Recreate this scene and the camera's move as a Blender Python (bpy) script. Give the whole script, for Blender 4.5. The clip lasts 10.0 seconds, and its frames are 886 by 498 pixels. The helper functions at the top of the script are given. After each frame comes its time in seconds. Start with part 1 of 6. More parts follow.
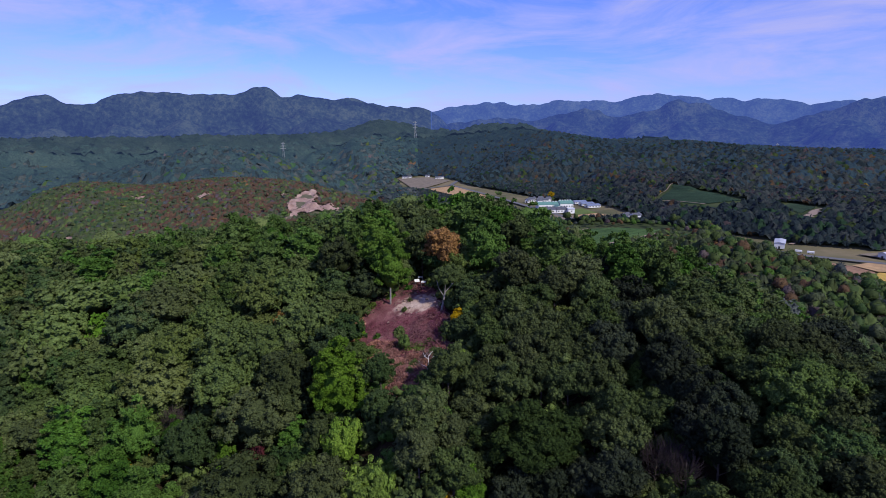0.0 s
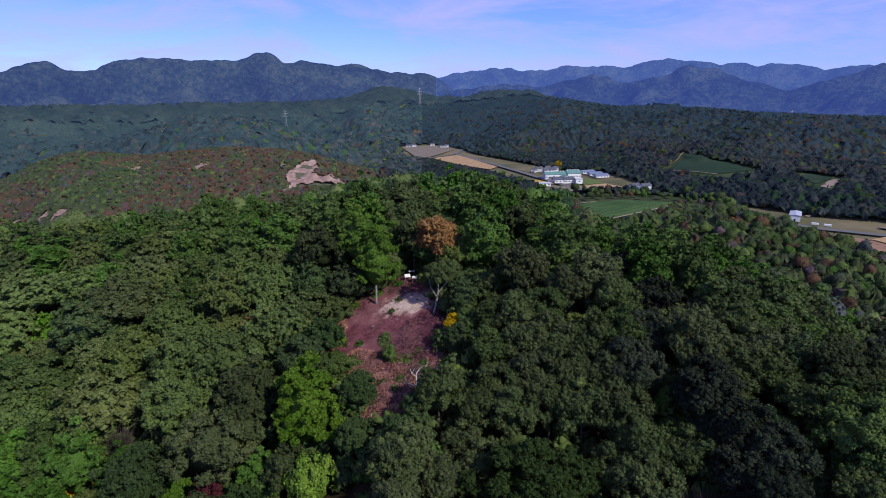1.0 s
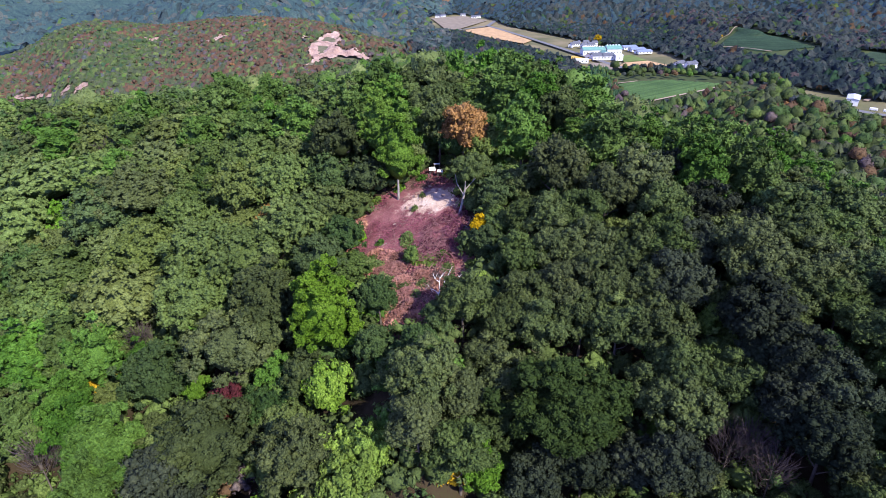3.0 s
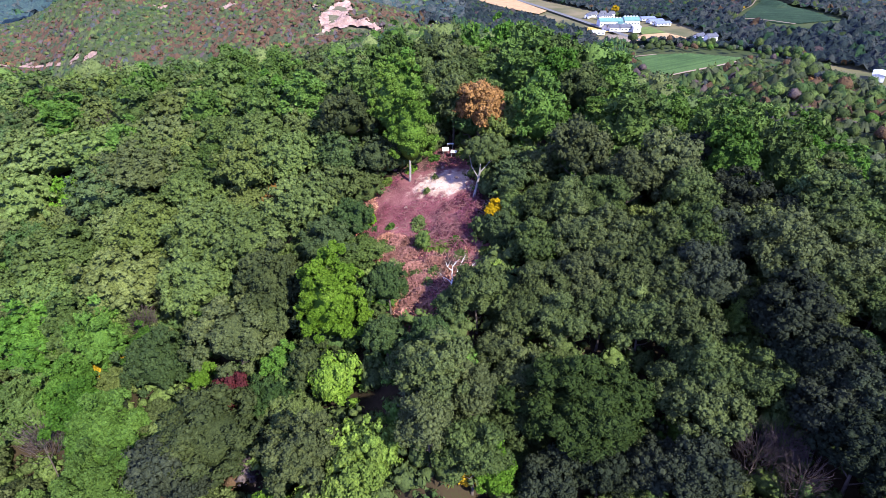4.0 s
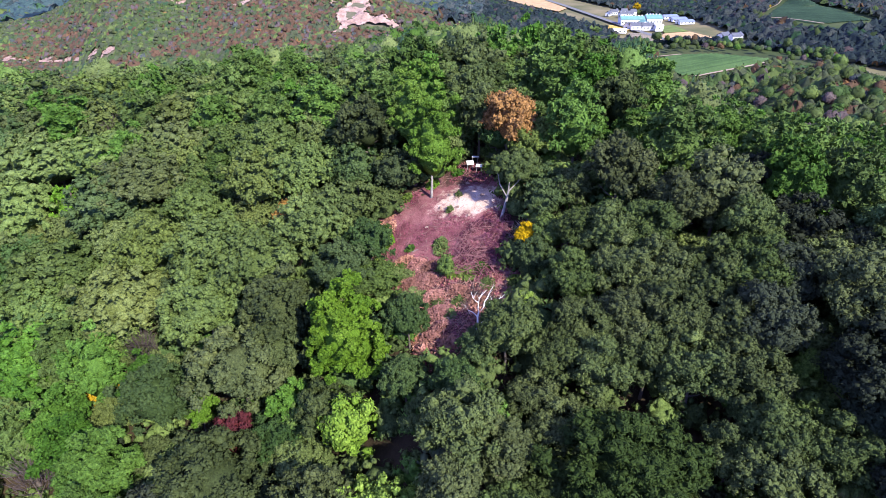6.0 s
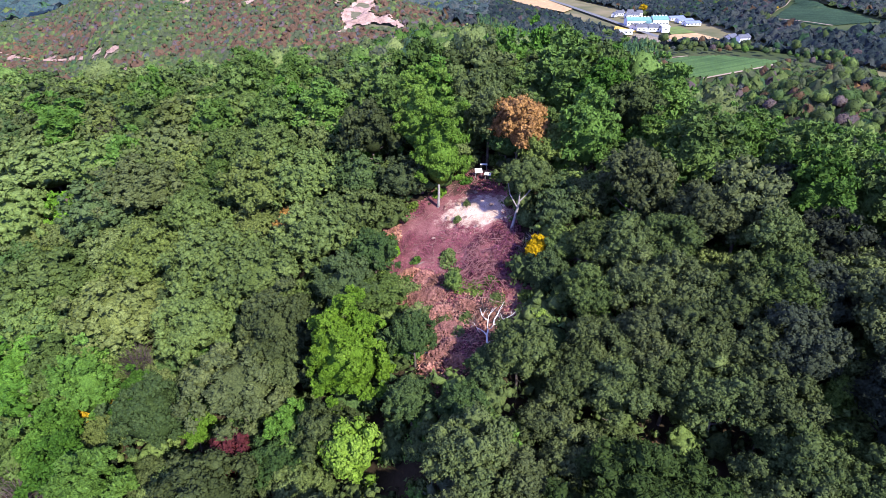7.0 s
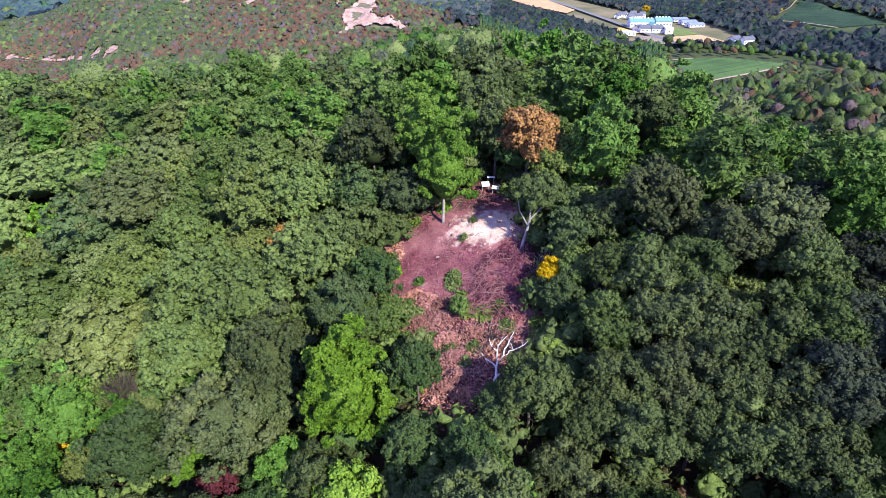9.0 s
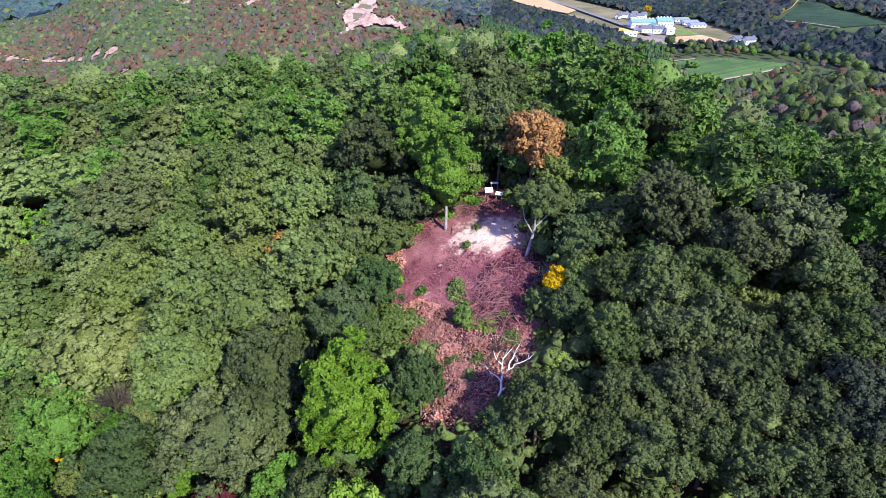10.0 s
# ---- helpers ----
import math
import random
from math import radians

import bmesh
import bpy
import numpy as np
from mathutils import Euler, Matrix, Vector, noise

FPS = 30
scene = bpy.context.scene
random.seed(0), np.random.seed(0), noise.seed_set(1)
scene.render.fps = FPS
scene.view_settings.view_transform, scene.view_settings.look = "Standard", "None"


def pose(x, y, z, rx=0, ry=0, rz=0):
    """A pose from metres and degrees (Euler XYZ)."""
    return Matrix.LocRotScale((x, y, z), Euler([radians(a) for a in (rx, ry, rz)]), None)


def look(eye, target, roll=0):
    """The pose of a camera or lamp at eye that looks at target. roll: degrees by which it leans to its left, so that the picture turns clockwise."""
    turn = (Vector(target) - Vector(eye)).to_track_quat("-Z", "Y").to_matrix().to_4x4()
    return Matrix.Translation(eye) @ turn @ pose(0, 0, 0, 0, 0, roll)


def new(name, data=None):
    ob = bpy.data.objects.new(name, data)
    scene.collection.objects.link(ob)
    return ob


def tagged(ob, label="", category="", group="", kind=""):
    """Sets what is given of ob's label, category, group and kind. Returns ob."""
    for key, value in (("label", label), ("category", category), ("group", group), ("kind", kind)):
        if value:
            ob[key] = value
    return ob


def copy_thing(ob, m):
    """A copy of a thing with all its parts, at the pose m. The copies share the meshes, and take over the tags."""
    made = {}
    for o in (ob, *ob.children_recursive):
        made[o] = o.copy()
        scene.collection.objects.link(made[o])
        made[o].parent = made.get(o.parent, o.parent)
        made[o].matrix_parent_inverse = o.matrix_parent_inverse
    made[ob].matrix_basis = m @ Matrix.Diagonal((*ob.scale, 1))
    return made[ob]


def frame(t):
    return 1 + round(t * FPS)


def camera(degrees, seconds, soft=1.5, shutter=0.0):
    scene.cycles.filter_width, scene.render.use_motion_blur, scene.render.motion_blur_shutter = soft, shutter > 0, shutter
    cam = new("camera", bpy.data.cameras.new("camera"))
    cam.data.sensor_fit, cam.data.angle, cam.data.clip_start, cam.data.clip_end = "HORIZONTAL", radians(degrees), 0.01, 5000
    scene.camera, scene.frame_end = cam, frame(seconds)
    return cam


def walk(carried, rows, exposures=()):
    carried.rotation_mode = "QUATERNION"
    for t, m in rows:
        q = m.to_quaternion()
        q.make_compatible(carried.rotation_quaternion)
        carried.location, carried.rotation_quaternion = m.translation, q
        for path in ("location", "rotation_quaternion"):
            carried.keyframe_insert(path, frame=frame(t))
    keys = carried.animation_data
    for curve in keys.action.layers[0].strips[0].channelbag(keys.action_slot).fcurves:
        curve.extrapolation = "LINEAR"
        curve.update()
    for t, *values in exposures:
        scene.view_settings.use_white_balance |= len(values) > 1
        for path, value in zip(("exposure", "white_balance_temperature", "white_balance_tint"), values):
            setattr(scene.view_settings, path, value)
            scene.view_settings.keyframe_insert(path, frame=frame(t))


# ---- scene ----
cam = camera(75.0, 10.0, 0.7)
PATH = [
    (0, (2.068, -1.375, 90.352), (2.013, 0.579, 89.926), -0.4),
    (0.5, (3.089, 6.954, 90.833), (3.013, 8.906, 90.404), -0.5),
    (1, (3.502, 12.393, 90.886), (3.427, 14.319, 90.354), -0.5),
    (1.5, (3.501, 14.563, 90.895), (3.427, 16.453, 90.247), -0.5),
    (2, (3.493, 15.991, 90.859), (3.399, 17.842, 90.109), -0.5),
    (2.5, (3.413, 17.552, 90.784), (3.28, 19.36, 89.941), -0.5),
    (4, (2.57, 22.232, 90.754), (2.379, 23.956, 89.757), -0.2),
    (4.5, (2.135, 23.894, 90.7), (1.929, 25.61, 89.693), -0.2),
    (5, (1.65, 25.545, 90.629), (1.431, 27.26, 89.623), -0.1),
    (5.5, (1.147, 27.2, 90.593), (0.918, 28.913, 89.587), -0.1),
    (7, (-0.209, 31.649, 90.367), (-0.457, 33.359, 89.361), 0.1),
    (7.5, (-0.507, 32.893, 90.265), (-0.757, 34.604, 89.26), 0.2),
    (8, (-0.784, 34.019, 90.209), (-1.036, 35.73, 89.203), 0.2),
    (8.5, (-1.081, 35.055, 90.199), (-1.332, 36.765, 89.193), 0.3),
    (9, (-1.326, 36.038, 90.122), (-1.576, 37.749, 89.116), 0.3),
    (9.5, (-1.502, 36.883, 90.081), (-1.755, 38.594, 89.077), 0.2),
    (10, (-1.758, 37.693, 90.068), (-2.011, 39.404, 89.063), 0.2),
]
EXPOSURE = [(0.0, -0.33), (1.0, -0.31), (1.5, 0.0), (2.0, 0.35), (2.5, 0.7), (3.2, 1.0), (4.0, 1.2), (10.0, 1.22)]
walk(cam, [(t, look(eye, target, roll)) for t, eye, target, roll in PATH], EXPOSURE)

# ---- world and sun ----
SUN_DIR = Vector((0.64, -0.68, 0.76)).normalized()      # towards the sun
world = bpy.data.worlds.new("sky")
scene.world = world
world.use_nodes = True


def build_sky():
    nt = world.node_tree
    nt.nodes.clear()
    out = nt.nodes.new("ShaderNodeOutputWorld")
    bg = nt.nodes.new("ShaderNodeBackground")
    sky = nt.nodes.new("ShaderNodeTexSky")
    sky.sky_type = "NISHITA"
    sky.sun_disc = False
    sky.sun_elevation = math.asin(SUN_DIR.z)
    sky.sun_rotation = math.atan2(SUN_DIR.x, SUN_DIR.y)
    sky.altitude = 200
    sky.air_density, sky.dust_density, sky.ozone_density = 1.0, 0.1, 4.0
    # thin, stretched cloud layer
    co = nt.nodes.new("ShaderNodeTexCoord")
    mp = nt.nodes.new("ShaderNodeMapping")
    mp.inputs["Scale"].default_value = (2.0, 2.0, 8.0)
    mp.inputs["Rotation"].default_value = (0.06, 0.1, 0.4)
    nz = nt.nodes.new("ShaderNodeTexNoise")
    nz.inputs["Scale"].default_value = 2.0
    nz.inputs["Detail"].default_value = 8
    nz.inputs["Roughness"].default_value = 0.62
    nz.inputs["Distortion"].default_value = 0.6
    ramp = nt.nodes.new("ShaderNodeValToRGB")
    ramp.color_ramp.elements[0].position = 0.40
    ramp.color_ramp.elements[0].color = (0, 0, 0, 1)
    ramp.color_ramp.elements[1].position = 0.66
    ramp.color_ramp.elements[1].color = (0.75, 0.75, 0.75, 1)
    mix = nt.nodes.new("ShaderNodeMix")
    mix.data_type = "RGBA"
    mix.inputs["B"].default_value = (5.3, 5.3, 9.6, 1)
    nt.links.new(co.outputs["Generated"], mp.inputs["Vector"])
    nt.links.new(mp.outputs["Vector"], nz.inputs["Vector"])
    nt.links.new(nz.outputs["Fac"], ramp.inputs["Fac"])
    nt.links.new(ramp.outputs["Color"], mix.inputs["Factor"])
    cool = nt.nodes.new("ShaderNodeMix")
    cool.data_type, cool.blend_type = "RGBA", "MULTIPLY"
    cool.inputs["Factor"].default_value = 1.0
    cool.inputs["B"].default_value = (0.70, 0.84, 1.90, 1)
    nt.links.new(sky.outputs["Color"], cool.inputs["A"])
    nt.links.new(cool.outputs["Result"], mix.inputs["A"])
    nt.links.new(mix.outputs["Result"], bg.inputs["Color"])
    bg.inputs["Strength"].default_value = 0.118
    nt.links.new(bg.outputs["Background"], out.inputs["Surface"])


build_sky()
sun_data = bpy.data.lights.new("sun", "SUN")
sun_data.energy = 4.8
sun_data.angle = radians(0.6)
sun_data.color = (1.0, 0.95, 0.87)
sun = new("sun", sun_data)
sun.matrix_world = look(SUN_DIR * 400, (0, 0, 0))

# ---- materials ----


def node_material(name):
    m = bpy.data.materials.new(name)
    m.use_nodes = True
    nt = m.node_tree
    return m, nt, nt.nodes["Principled BSDF"]


def ramp_node(nt, stops):
    r = nt.nodes.new("ShaderNodeValToRGB")
    el = r.color_ramp.elements
    while len(el) > 1:
        el.remove(el[-1])
    el[0].position, el[0].color = stops[0][0], (*stops[0][1], 1)
    for p, c in stops[1:]:
        e = el.new(p)
        e.color = (*c, 1)
    return r


def noise_node(nt, scale, detail=4, rough=0.55, vec=None):
    n = nt.nodes.new("ShaderNodeTexNoise")
    n.inputs["Scale"].default_value = scale
    n.inputs["Detail"].default_value = detail
    n.inputs["Roughness"].default_value = rough
    if vec is None:
        g = nt.nodes.new("ShaderNodeNewGeometry")
        vec = g.outputs["Position"]
    nt.links.new(vec, n.inputs["Vector"])
    return n


def mix_node(nt, fac, a, b, blend="MIX"):
    m = nt.nodes.new("ShaderNodeMix")
    m.data_type, m.blend_type = "RGBA", blend
    for sock, v in (("Factor", fac), ("A", a), ("B", b)):
        if isinstance(v, (int, float)):
            m.inputs[sock].default_value = v
        elif isinstance(v, tuple):
            m.inputs[sock].default_value = (*v, 1)
        else:
            nt.links.new(v, m.inputs[sock])
    return m.outputs["Result"]


def foliage(name, dark, mid, light, patch=0.18, rough=0.75, thin=0.22, grain=5.0, vary=0.40, gap=0.5):
    """Leaves: each leaf and each tree differ a little, with fine leafy grain that holds some painted shade; some light
    comes through.
    """
    m, nt, b = node_material(name)
    g = nt.nodes.new("ShaderNodeNewGeometry")
    oi = nt.nodes.new("ShaderNodeObjectInfo")
    r = ramp_node(nt, [(0.0, dark), (0.5, mid), (1.0, light)])
    big = noise_node(nt, patch, 2, 0.55, g.outputs["Position"])
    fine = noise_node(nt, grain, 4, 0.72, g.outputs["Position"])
    add = nt.nodes.new("ShaderNodeMath")
    add.operation = "MULTIPLY_ADD"
    add.inputs[1].default_value = vary
    nt.links.new(g.outputs["Random Per Island"], add.inputs[0])
    mr = nt.nodes.new("ShaderNodeMapRange")
    mr.inputs["From Min"].default_value, mr.inputs["From Max"].default_value = 0.3, 0.7
    mr.inputs["To Min"].default_value, mr.inputs["To Max"].default_value = 0.0, 0.9 - vary
    nt.links.new(big.outputs["Fac"], mr.inputs["Value"])
    nt.links.new(mr.outputs["Result"], add.inputs[2])
    nt.links.new(add.outputs[0], r.inputs["Fac"])
    # Leaf tone plus painted shade: dark gaps, bright tips multiplied into the colour.
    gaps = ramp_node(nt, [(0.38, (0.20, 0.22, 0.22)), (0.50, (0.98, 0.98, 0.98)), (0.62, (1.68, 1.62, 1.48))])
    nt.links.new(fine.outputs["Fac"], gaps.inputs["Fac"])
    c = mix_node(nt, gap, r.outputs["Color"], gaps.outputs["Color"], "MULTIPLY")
    hsv = nt.nodes.new("ShaderNodeHueSaturation")
    other = nt.nodes.new("ShaderNodeMath")
    other.operation = "MULTIPLY"
    other.inputs[1].default_value = 7.3
    nt.links.new(oi.outputs["Random"], other.inputs[0])
    second = nt.nodes.new("ShaderNodeMath")
    second.operation = "FRACT"
    nt.links.new(other.outputs[0], second.inputs[0])
    for sock, lo, hi, src in (("Hue", 0.484, 0.512, oi.outputs["Random"]), ("Value", 0.78, 1.42, second.outputs[0]), ("Saturation", 0.92, 1.10, oi.outputs["Random"])):
        q = nt.nodes.new("ShaderNodeMapRange")
        q.inputs["To Min"].default_value, q.inputs["To Max"].default_value = lo, hi
        nt.links.new(src, q.inputs["Value"])
        nt.links.new(q.outputs["Result"], hsv.inputs[sock])
    nt.links.new(c, hsv.inputs["Color"])
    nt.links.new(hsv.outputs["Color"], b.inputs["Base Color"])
    b.inputs["Roughness"].default_value = rough
    b.inputs["Specular IOR Level"].default_value = 0.12
    bp = nt.nodes.new("ShaderNodeBump")
    bp.inputs["Strength"].default_value, bp.inputs["Distance"].default_value = 0.8, 0.6 / grain
    nt.links.new(fine.outputs["Fac"], bp.inputs["Height"])
    nt.links.new(bp.outputs["Normal"], b.inputs["Normal"])
    tr = nt.nodes.new("ShaderNodeBsdfTranslucent")
    nt.links.new(hsv.outputs["Color"], tr.inputs["Color"])
    mx = nt.nodes.new("ShaderNodeMixShader")
    mx.inputs["Fac"].default_value = thin
    nt.links.new(b.outputs["BSDF"], mx.inputs[1])
    nt.links.new(tr.outputs["BSDF"], mx.inputs[2])
    nt.links.new(mx.outputs["Shader"], nt.nodes["Material Output"].inputs["Surface"])
    return m


def rough_surface(name, stops, scale=1.0, fine=12.0, rough=0.9, bump=0.3, dist=0.1, metal=0.0, spec=0.25):
    """Stone, soil, bark, plaster: colour and relief at two scales."""
    m, nt, b = node_material(name)
    n1 = noise_node(nt, scale, 5)
    n2 = noise_node(nt, fine, 6, 0.65)
    mixed = mix_node(nt, 0.4, n1.outputs["Fac"], n2.outputs["Fac"])
    r = ramp_node(nt, stops)
    nt.links.new(mixed, r.inputs["Fac"])
    nt.links.new(r.outputs["Color"], b.inputs["Base Color"])
    bp = nt.nodes.new("ShaderNodeBump")
    bp.inputs["Strength"].default_value = bump
    bp.inputs["Distance"].default_value = dist
    nt.links.new(n2.outputs["Fac"], bp.inputs["Height"])
    nt.links.new(bp.outputs["Normal"], b.inputs["Normal"])
    b.inputs["Roughness"].default_value = rough
    b.inputs["Metallic"].default_value = metal
    b.inputs["Specular IOR Level"].default_value = spec
    return m


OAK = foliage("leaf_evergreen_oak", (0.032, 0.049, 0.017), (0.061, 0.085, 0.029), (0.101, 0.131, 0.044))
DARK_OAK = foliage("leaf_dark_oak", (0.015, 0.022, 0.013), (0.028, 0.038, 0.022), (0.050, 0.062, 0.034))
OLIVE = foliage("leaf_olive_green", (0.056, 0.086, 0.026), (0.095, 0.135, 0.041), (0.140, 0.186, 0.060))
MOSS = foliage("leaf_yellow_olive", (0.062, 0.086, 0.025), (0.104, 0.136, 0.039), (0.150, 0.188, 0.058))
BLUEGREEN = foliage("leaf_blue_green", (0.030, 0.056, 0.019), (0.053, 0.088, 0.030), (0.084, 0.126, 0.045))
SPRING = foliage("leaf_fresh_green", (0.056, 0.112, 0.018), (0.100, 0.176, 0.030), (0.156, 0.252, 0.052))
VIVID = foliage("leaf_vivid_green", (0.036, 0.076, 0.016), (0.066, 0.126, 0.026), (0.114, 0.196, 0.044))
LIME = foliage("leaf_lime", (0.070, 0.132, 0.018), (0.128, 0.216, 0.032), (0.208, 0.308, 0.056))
ORANGE = foliage("leaf_orange", (0.120, 0.066, 0.026), (0.212, 0.118, 0.045), (0.290, 0.170, 0.072))
YELLOW = foliage("leaf_yellow", (0.210, 0.130, 0.016), (0.350, 0.225, 0.026), (0.440, 0.310, 0.045))
RUST = foliage("leaf_rust_brown", (0.066, 0.042, 0.026), (0.106, 0.066, 0.040), (0.150, 0.096, 0.060), grain=1.5, gap=0.3)
WINE = foliage("leaf_wine_red", (0.055, 0.014, 0.020), (0.100, 0.026, 0.034), (0.145, 0.046, 0.050))
PURPLE = foliage("twig_purple_grey", (0.060, 0.046, 0.048), (0.096, 0.074, 0.076), (0.140, 0.112, 0.110))
PINE = foliage("needle_pine", (0.018, 0.036, 0.008), (0.030, 0.058, 0.012), (0.046, 0.080, 0.018), grain=9.0)
CEDAR = foliage("needle_cedar", (0.022, 0.050, 0.024), (0.036, 0.078, 0.036), (0.056, 0.108, 0.050), grain=2.0)
SCRUB = foliage("leaf_scrub_grey_green", (0.040, 0.054, 0.028), (0.064, 0.080, 0.042), (0.096, 0.112, 0.062), grain=1.5, gap=0.3)
BARK = rough_surface("bark_grey_brown", [(0.3, (0.05, 0.04, 0.035)), (0.7, (0.16, 0.13, 0.11))], 2.0, 20, 0.95, 0.5, 0.03)
PALE_BARK = rough_surface("bark_pale_grey", [(0.3, (0.12, 0.105, 0.095)), (0.7, (0.34, 0.31, 0.29))], 3.0, 25, 0.9, 0.4, 0.02)
BONE = rough_surface("dead_wood_white", [(0.3, (0.45, 0.43, 0.42)), (0.7, (0.75, 0.73, 0.71))], 3.0, 25, 0.85, 0.4, 0.02)
ROCK = rough_surface("quarry_rock_pink", [(0.32, (0.12, 0.08, 0.062)), (0.46, (0.32, 0.21, 0.17)), (0.66, (0.50, 0.36, 0.30))], 0.14, 0.9, 0.95, 1.0, 1.2)

# ---- the lie of the land ----
CENTRE = (2.0, -1.0)            # bearings and distances below are taken from here
VALLEY = -19.0


def hash01(ix, iy, seed):
    h = (ix.astype(np.int64) * 374761393 + iy.astype(np.int64) * 668265263 + seed * 362437) & 0xFFFFFFFF
    h = ((h ^ (h >> 13)) * 1274126177) & 0xFFFFFFFF
    h = ((h ^ (h >> 16)) * 2246822519) & 0xFFFFFFFF
    return ((h ^ (h >> 15)) & 0xFFFF) / 65535.0


def value_noise(x, y, seed=0):
    ix, iy = np.floor(x), np.floor(y)
    fx, fy = x - ix, y - iy
    fx, fy = fx * fx * (3 - 2 * fx), fy * fy * (3 - 2 * fy)
    a, b = hash01(ix, iy, seed), hash01(ix + 1, iy, seed)
    c, d = hash01(ix, iy + 1, seed), hash01(ix + 1, iy + 1, seed)
    return (a * (1 - fx) + b * fx) * (1 - fy) + (c * (1 - fx) + d * fx) * fy


def fbm(x, y, size, octaves=4, seed=0):
    """Fractal noise from -1 to 1; size is the largest swell in metres."""
    total, amp, norm = 0.0, 1.0, 0.0
    for k in range(octaves):
        total = total + amp * (2 * value_noise(x / size + 17.3 * k, y / size - 9.1 * k, seed + k) - 1)
        norm += amp
        amp, size = amp * 0.5, size * 0.5
    return total / norm


# the near hill: bearing, height of its top, where it falls towards the flight line, how steeply, where it falls away, how steeply
HILL = np.array([
    (-40, 55, 150, 0.33, 168, 0.36), (-30, 55, 118, 0.34, 158, 0.36), (-20, 58, 105, 0.36, 142, 0.30), (-12, 61, 103, 0.34, 132, 0.16), (-4, 63.2, 98, 0.27, 128, 0.15),
    (1, 63, 92, 0.45, 136, 0.20), (5, 63, 87, 0.58, 138, 0.36), (8, 62.5, 84, 0.63, 126, 0.36), (11, 62, 82, 0.66, 112, 0.36), (20, 61, 80, 0.60, 103, 0.36), (30, 60, 78, 0.50, 82, 0.36), (40, 57, 72, 0.50, 74, 0.36)])
# the ranges: bearing, distance, height of the crest
SCRUB_HILL = np.array([(-50, 760, -15), (-39, 720, 4), (-36, 700, 27), (-33, 680, 34), (-29, 650, 28), (-24, 620, 36), (-20, 590, 38), (-15, 560, 34),
                       (-11.5, 530, 27), (-7.7, 500, 21), (-2, 470, 11), (2, 450, 4), (5, 430, -4), (7.5, 420, -15), (10, 410, -60)])
SHOULDER = np.array([(8, 300, -40), (12, 300, -4), (14, 300, 5), (17, 310, 9), (20, 330, 18), (23, 335, 26), (30, 310, 20), (37, 280, 16), (50, 260, 5)])
GREEN_HILL = np.array([(-50, 1100, -30), (-36, 1050, 4), (-30, 1000, 20), (-26.5, 1000, 41), (-23, 1000, 54), (-18, 1000, 35), (-14, 980, 12), (-9.6, 950, -12), (-5, 950, -60)])
FAR_WOOD = np.array([(-6, 1500, 56), (-1.5, 1350, 70), (5.8, 1300, 77), (11, 1300, 60), (16.5, 1250, 42), (21, 1250, 50), (26, 1200, 42), (31.5, 1200, 39), (36, 1200, 38), (50, 1200, 38)])
PYLON_RIDGE = np.array([(-50, 1700, 80), (-38.5, 1700, 50), (-34, 1700, 33), (-29, 1700, 20), (-23.6, 1700, 18), (-17, 1700, 50), (-11, 1700, 62), (-7.8, 1700, 97), (-1.5, 1700, 56), (3, 1700, 30), (8, 1700, -20)])
LOW_SLOPE = np.array([(8, 900, -45), (12, 880, -20), (16, 850, -8), (21, 830, 2), (26, 780, 4), (31, 760, 2), (36, 740, 8), (50, 700, 15)])
WEST_RANGE = np.array([
    (-50, 1.2), (-38.2, 1.43), (-36.8, 1.62), (-35.1, 1.99), (-34, 1.65), (-31.5, 2.08), (-29.8, 2.38), (-27.5, 2.41), (-26.1, 2.83), (-24.3, 2.86), (-22, 2.43),
    (-20, 2.69), (-18, 3.03), (-16.8, 2.66), (-15.3, 3.05), (-14.3, 2.78), (-11.9, 2.22), (-8.8, 1.95), (-5.5, 1.78), (-3.6, 1.25), (-0.6, -0.4), (4, -2)])
EAST_RANGE = np.array([(-50, 1), (-5, 0.46), (-0.6, 1.65), (3.1, 1.78), (6.9, 1.58), (9, 2.02), (14.2, 1.84), (18.1, 2.42), (20.5, 1.88), (24.6, 1.79), (28.4, 1.7), (30.8, 1.42), (34.1, 1.63), (50, 1.5)])
BLUE_HILLS = np.array([(-6, -2), (-2.8, -0.2), (3.2, 0.3), (8, 0.47), (11.9, 1.32), (14, 0.73), (16.3, 0.9), (20.2, 1.54), (22.7, 0.97), (27.3, -0.37), (30.9, 0.61), (33.7, 1.39), (50, 1.2)])


def blended(table, degrees):
    """The same table drawn out finely by bearing, with its corners rounded."""
    az = np.arange(-52, 52.01, 0.2)
    k = max(1, int(round(degrees / 0.2)))
    kernel = np.hanning(2 * k + 3)[1:-1]
    kernel /= kernel.sum()
    cols = [np.convolve(np.pad(np.interp(az, table[:, 0], table[:, c]), k, mode="edge"), kernel, "valid") for c in range(1, table.shape[1])]
    return np.stack([az, *cols], 1)


def crest(az, r, table, slope, width, rough, x, y, size, seed, bias=0.0):
    d = r - np.interp(az, table[:, 0], table[:, 1])
    top = np.interp(az, table[:, 0], table[:, 2])
    wide = np.sqrt(d * d + width * width) - width
    if bias:
        top = top + 46 * (fbm(x, y, 170, 4, seed + 50) - 0.4) * (1 - np.exp(-(d / 90) ** 2)) + 48 * fbm(x, y, 150, 4, seed + 60)
    return top - slope * wide + rough * (fbm(x, y, size, 5, seed) - max(bias, 0.3)) * (1 - np.exp(-(d / (3 * width)) ** 2))


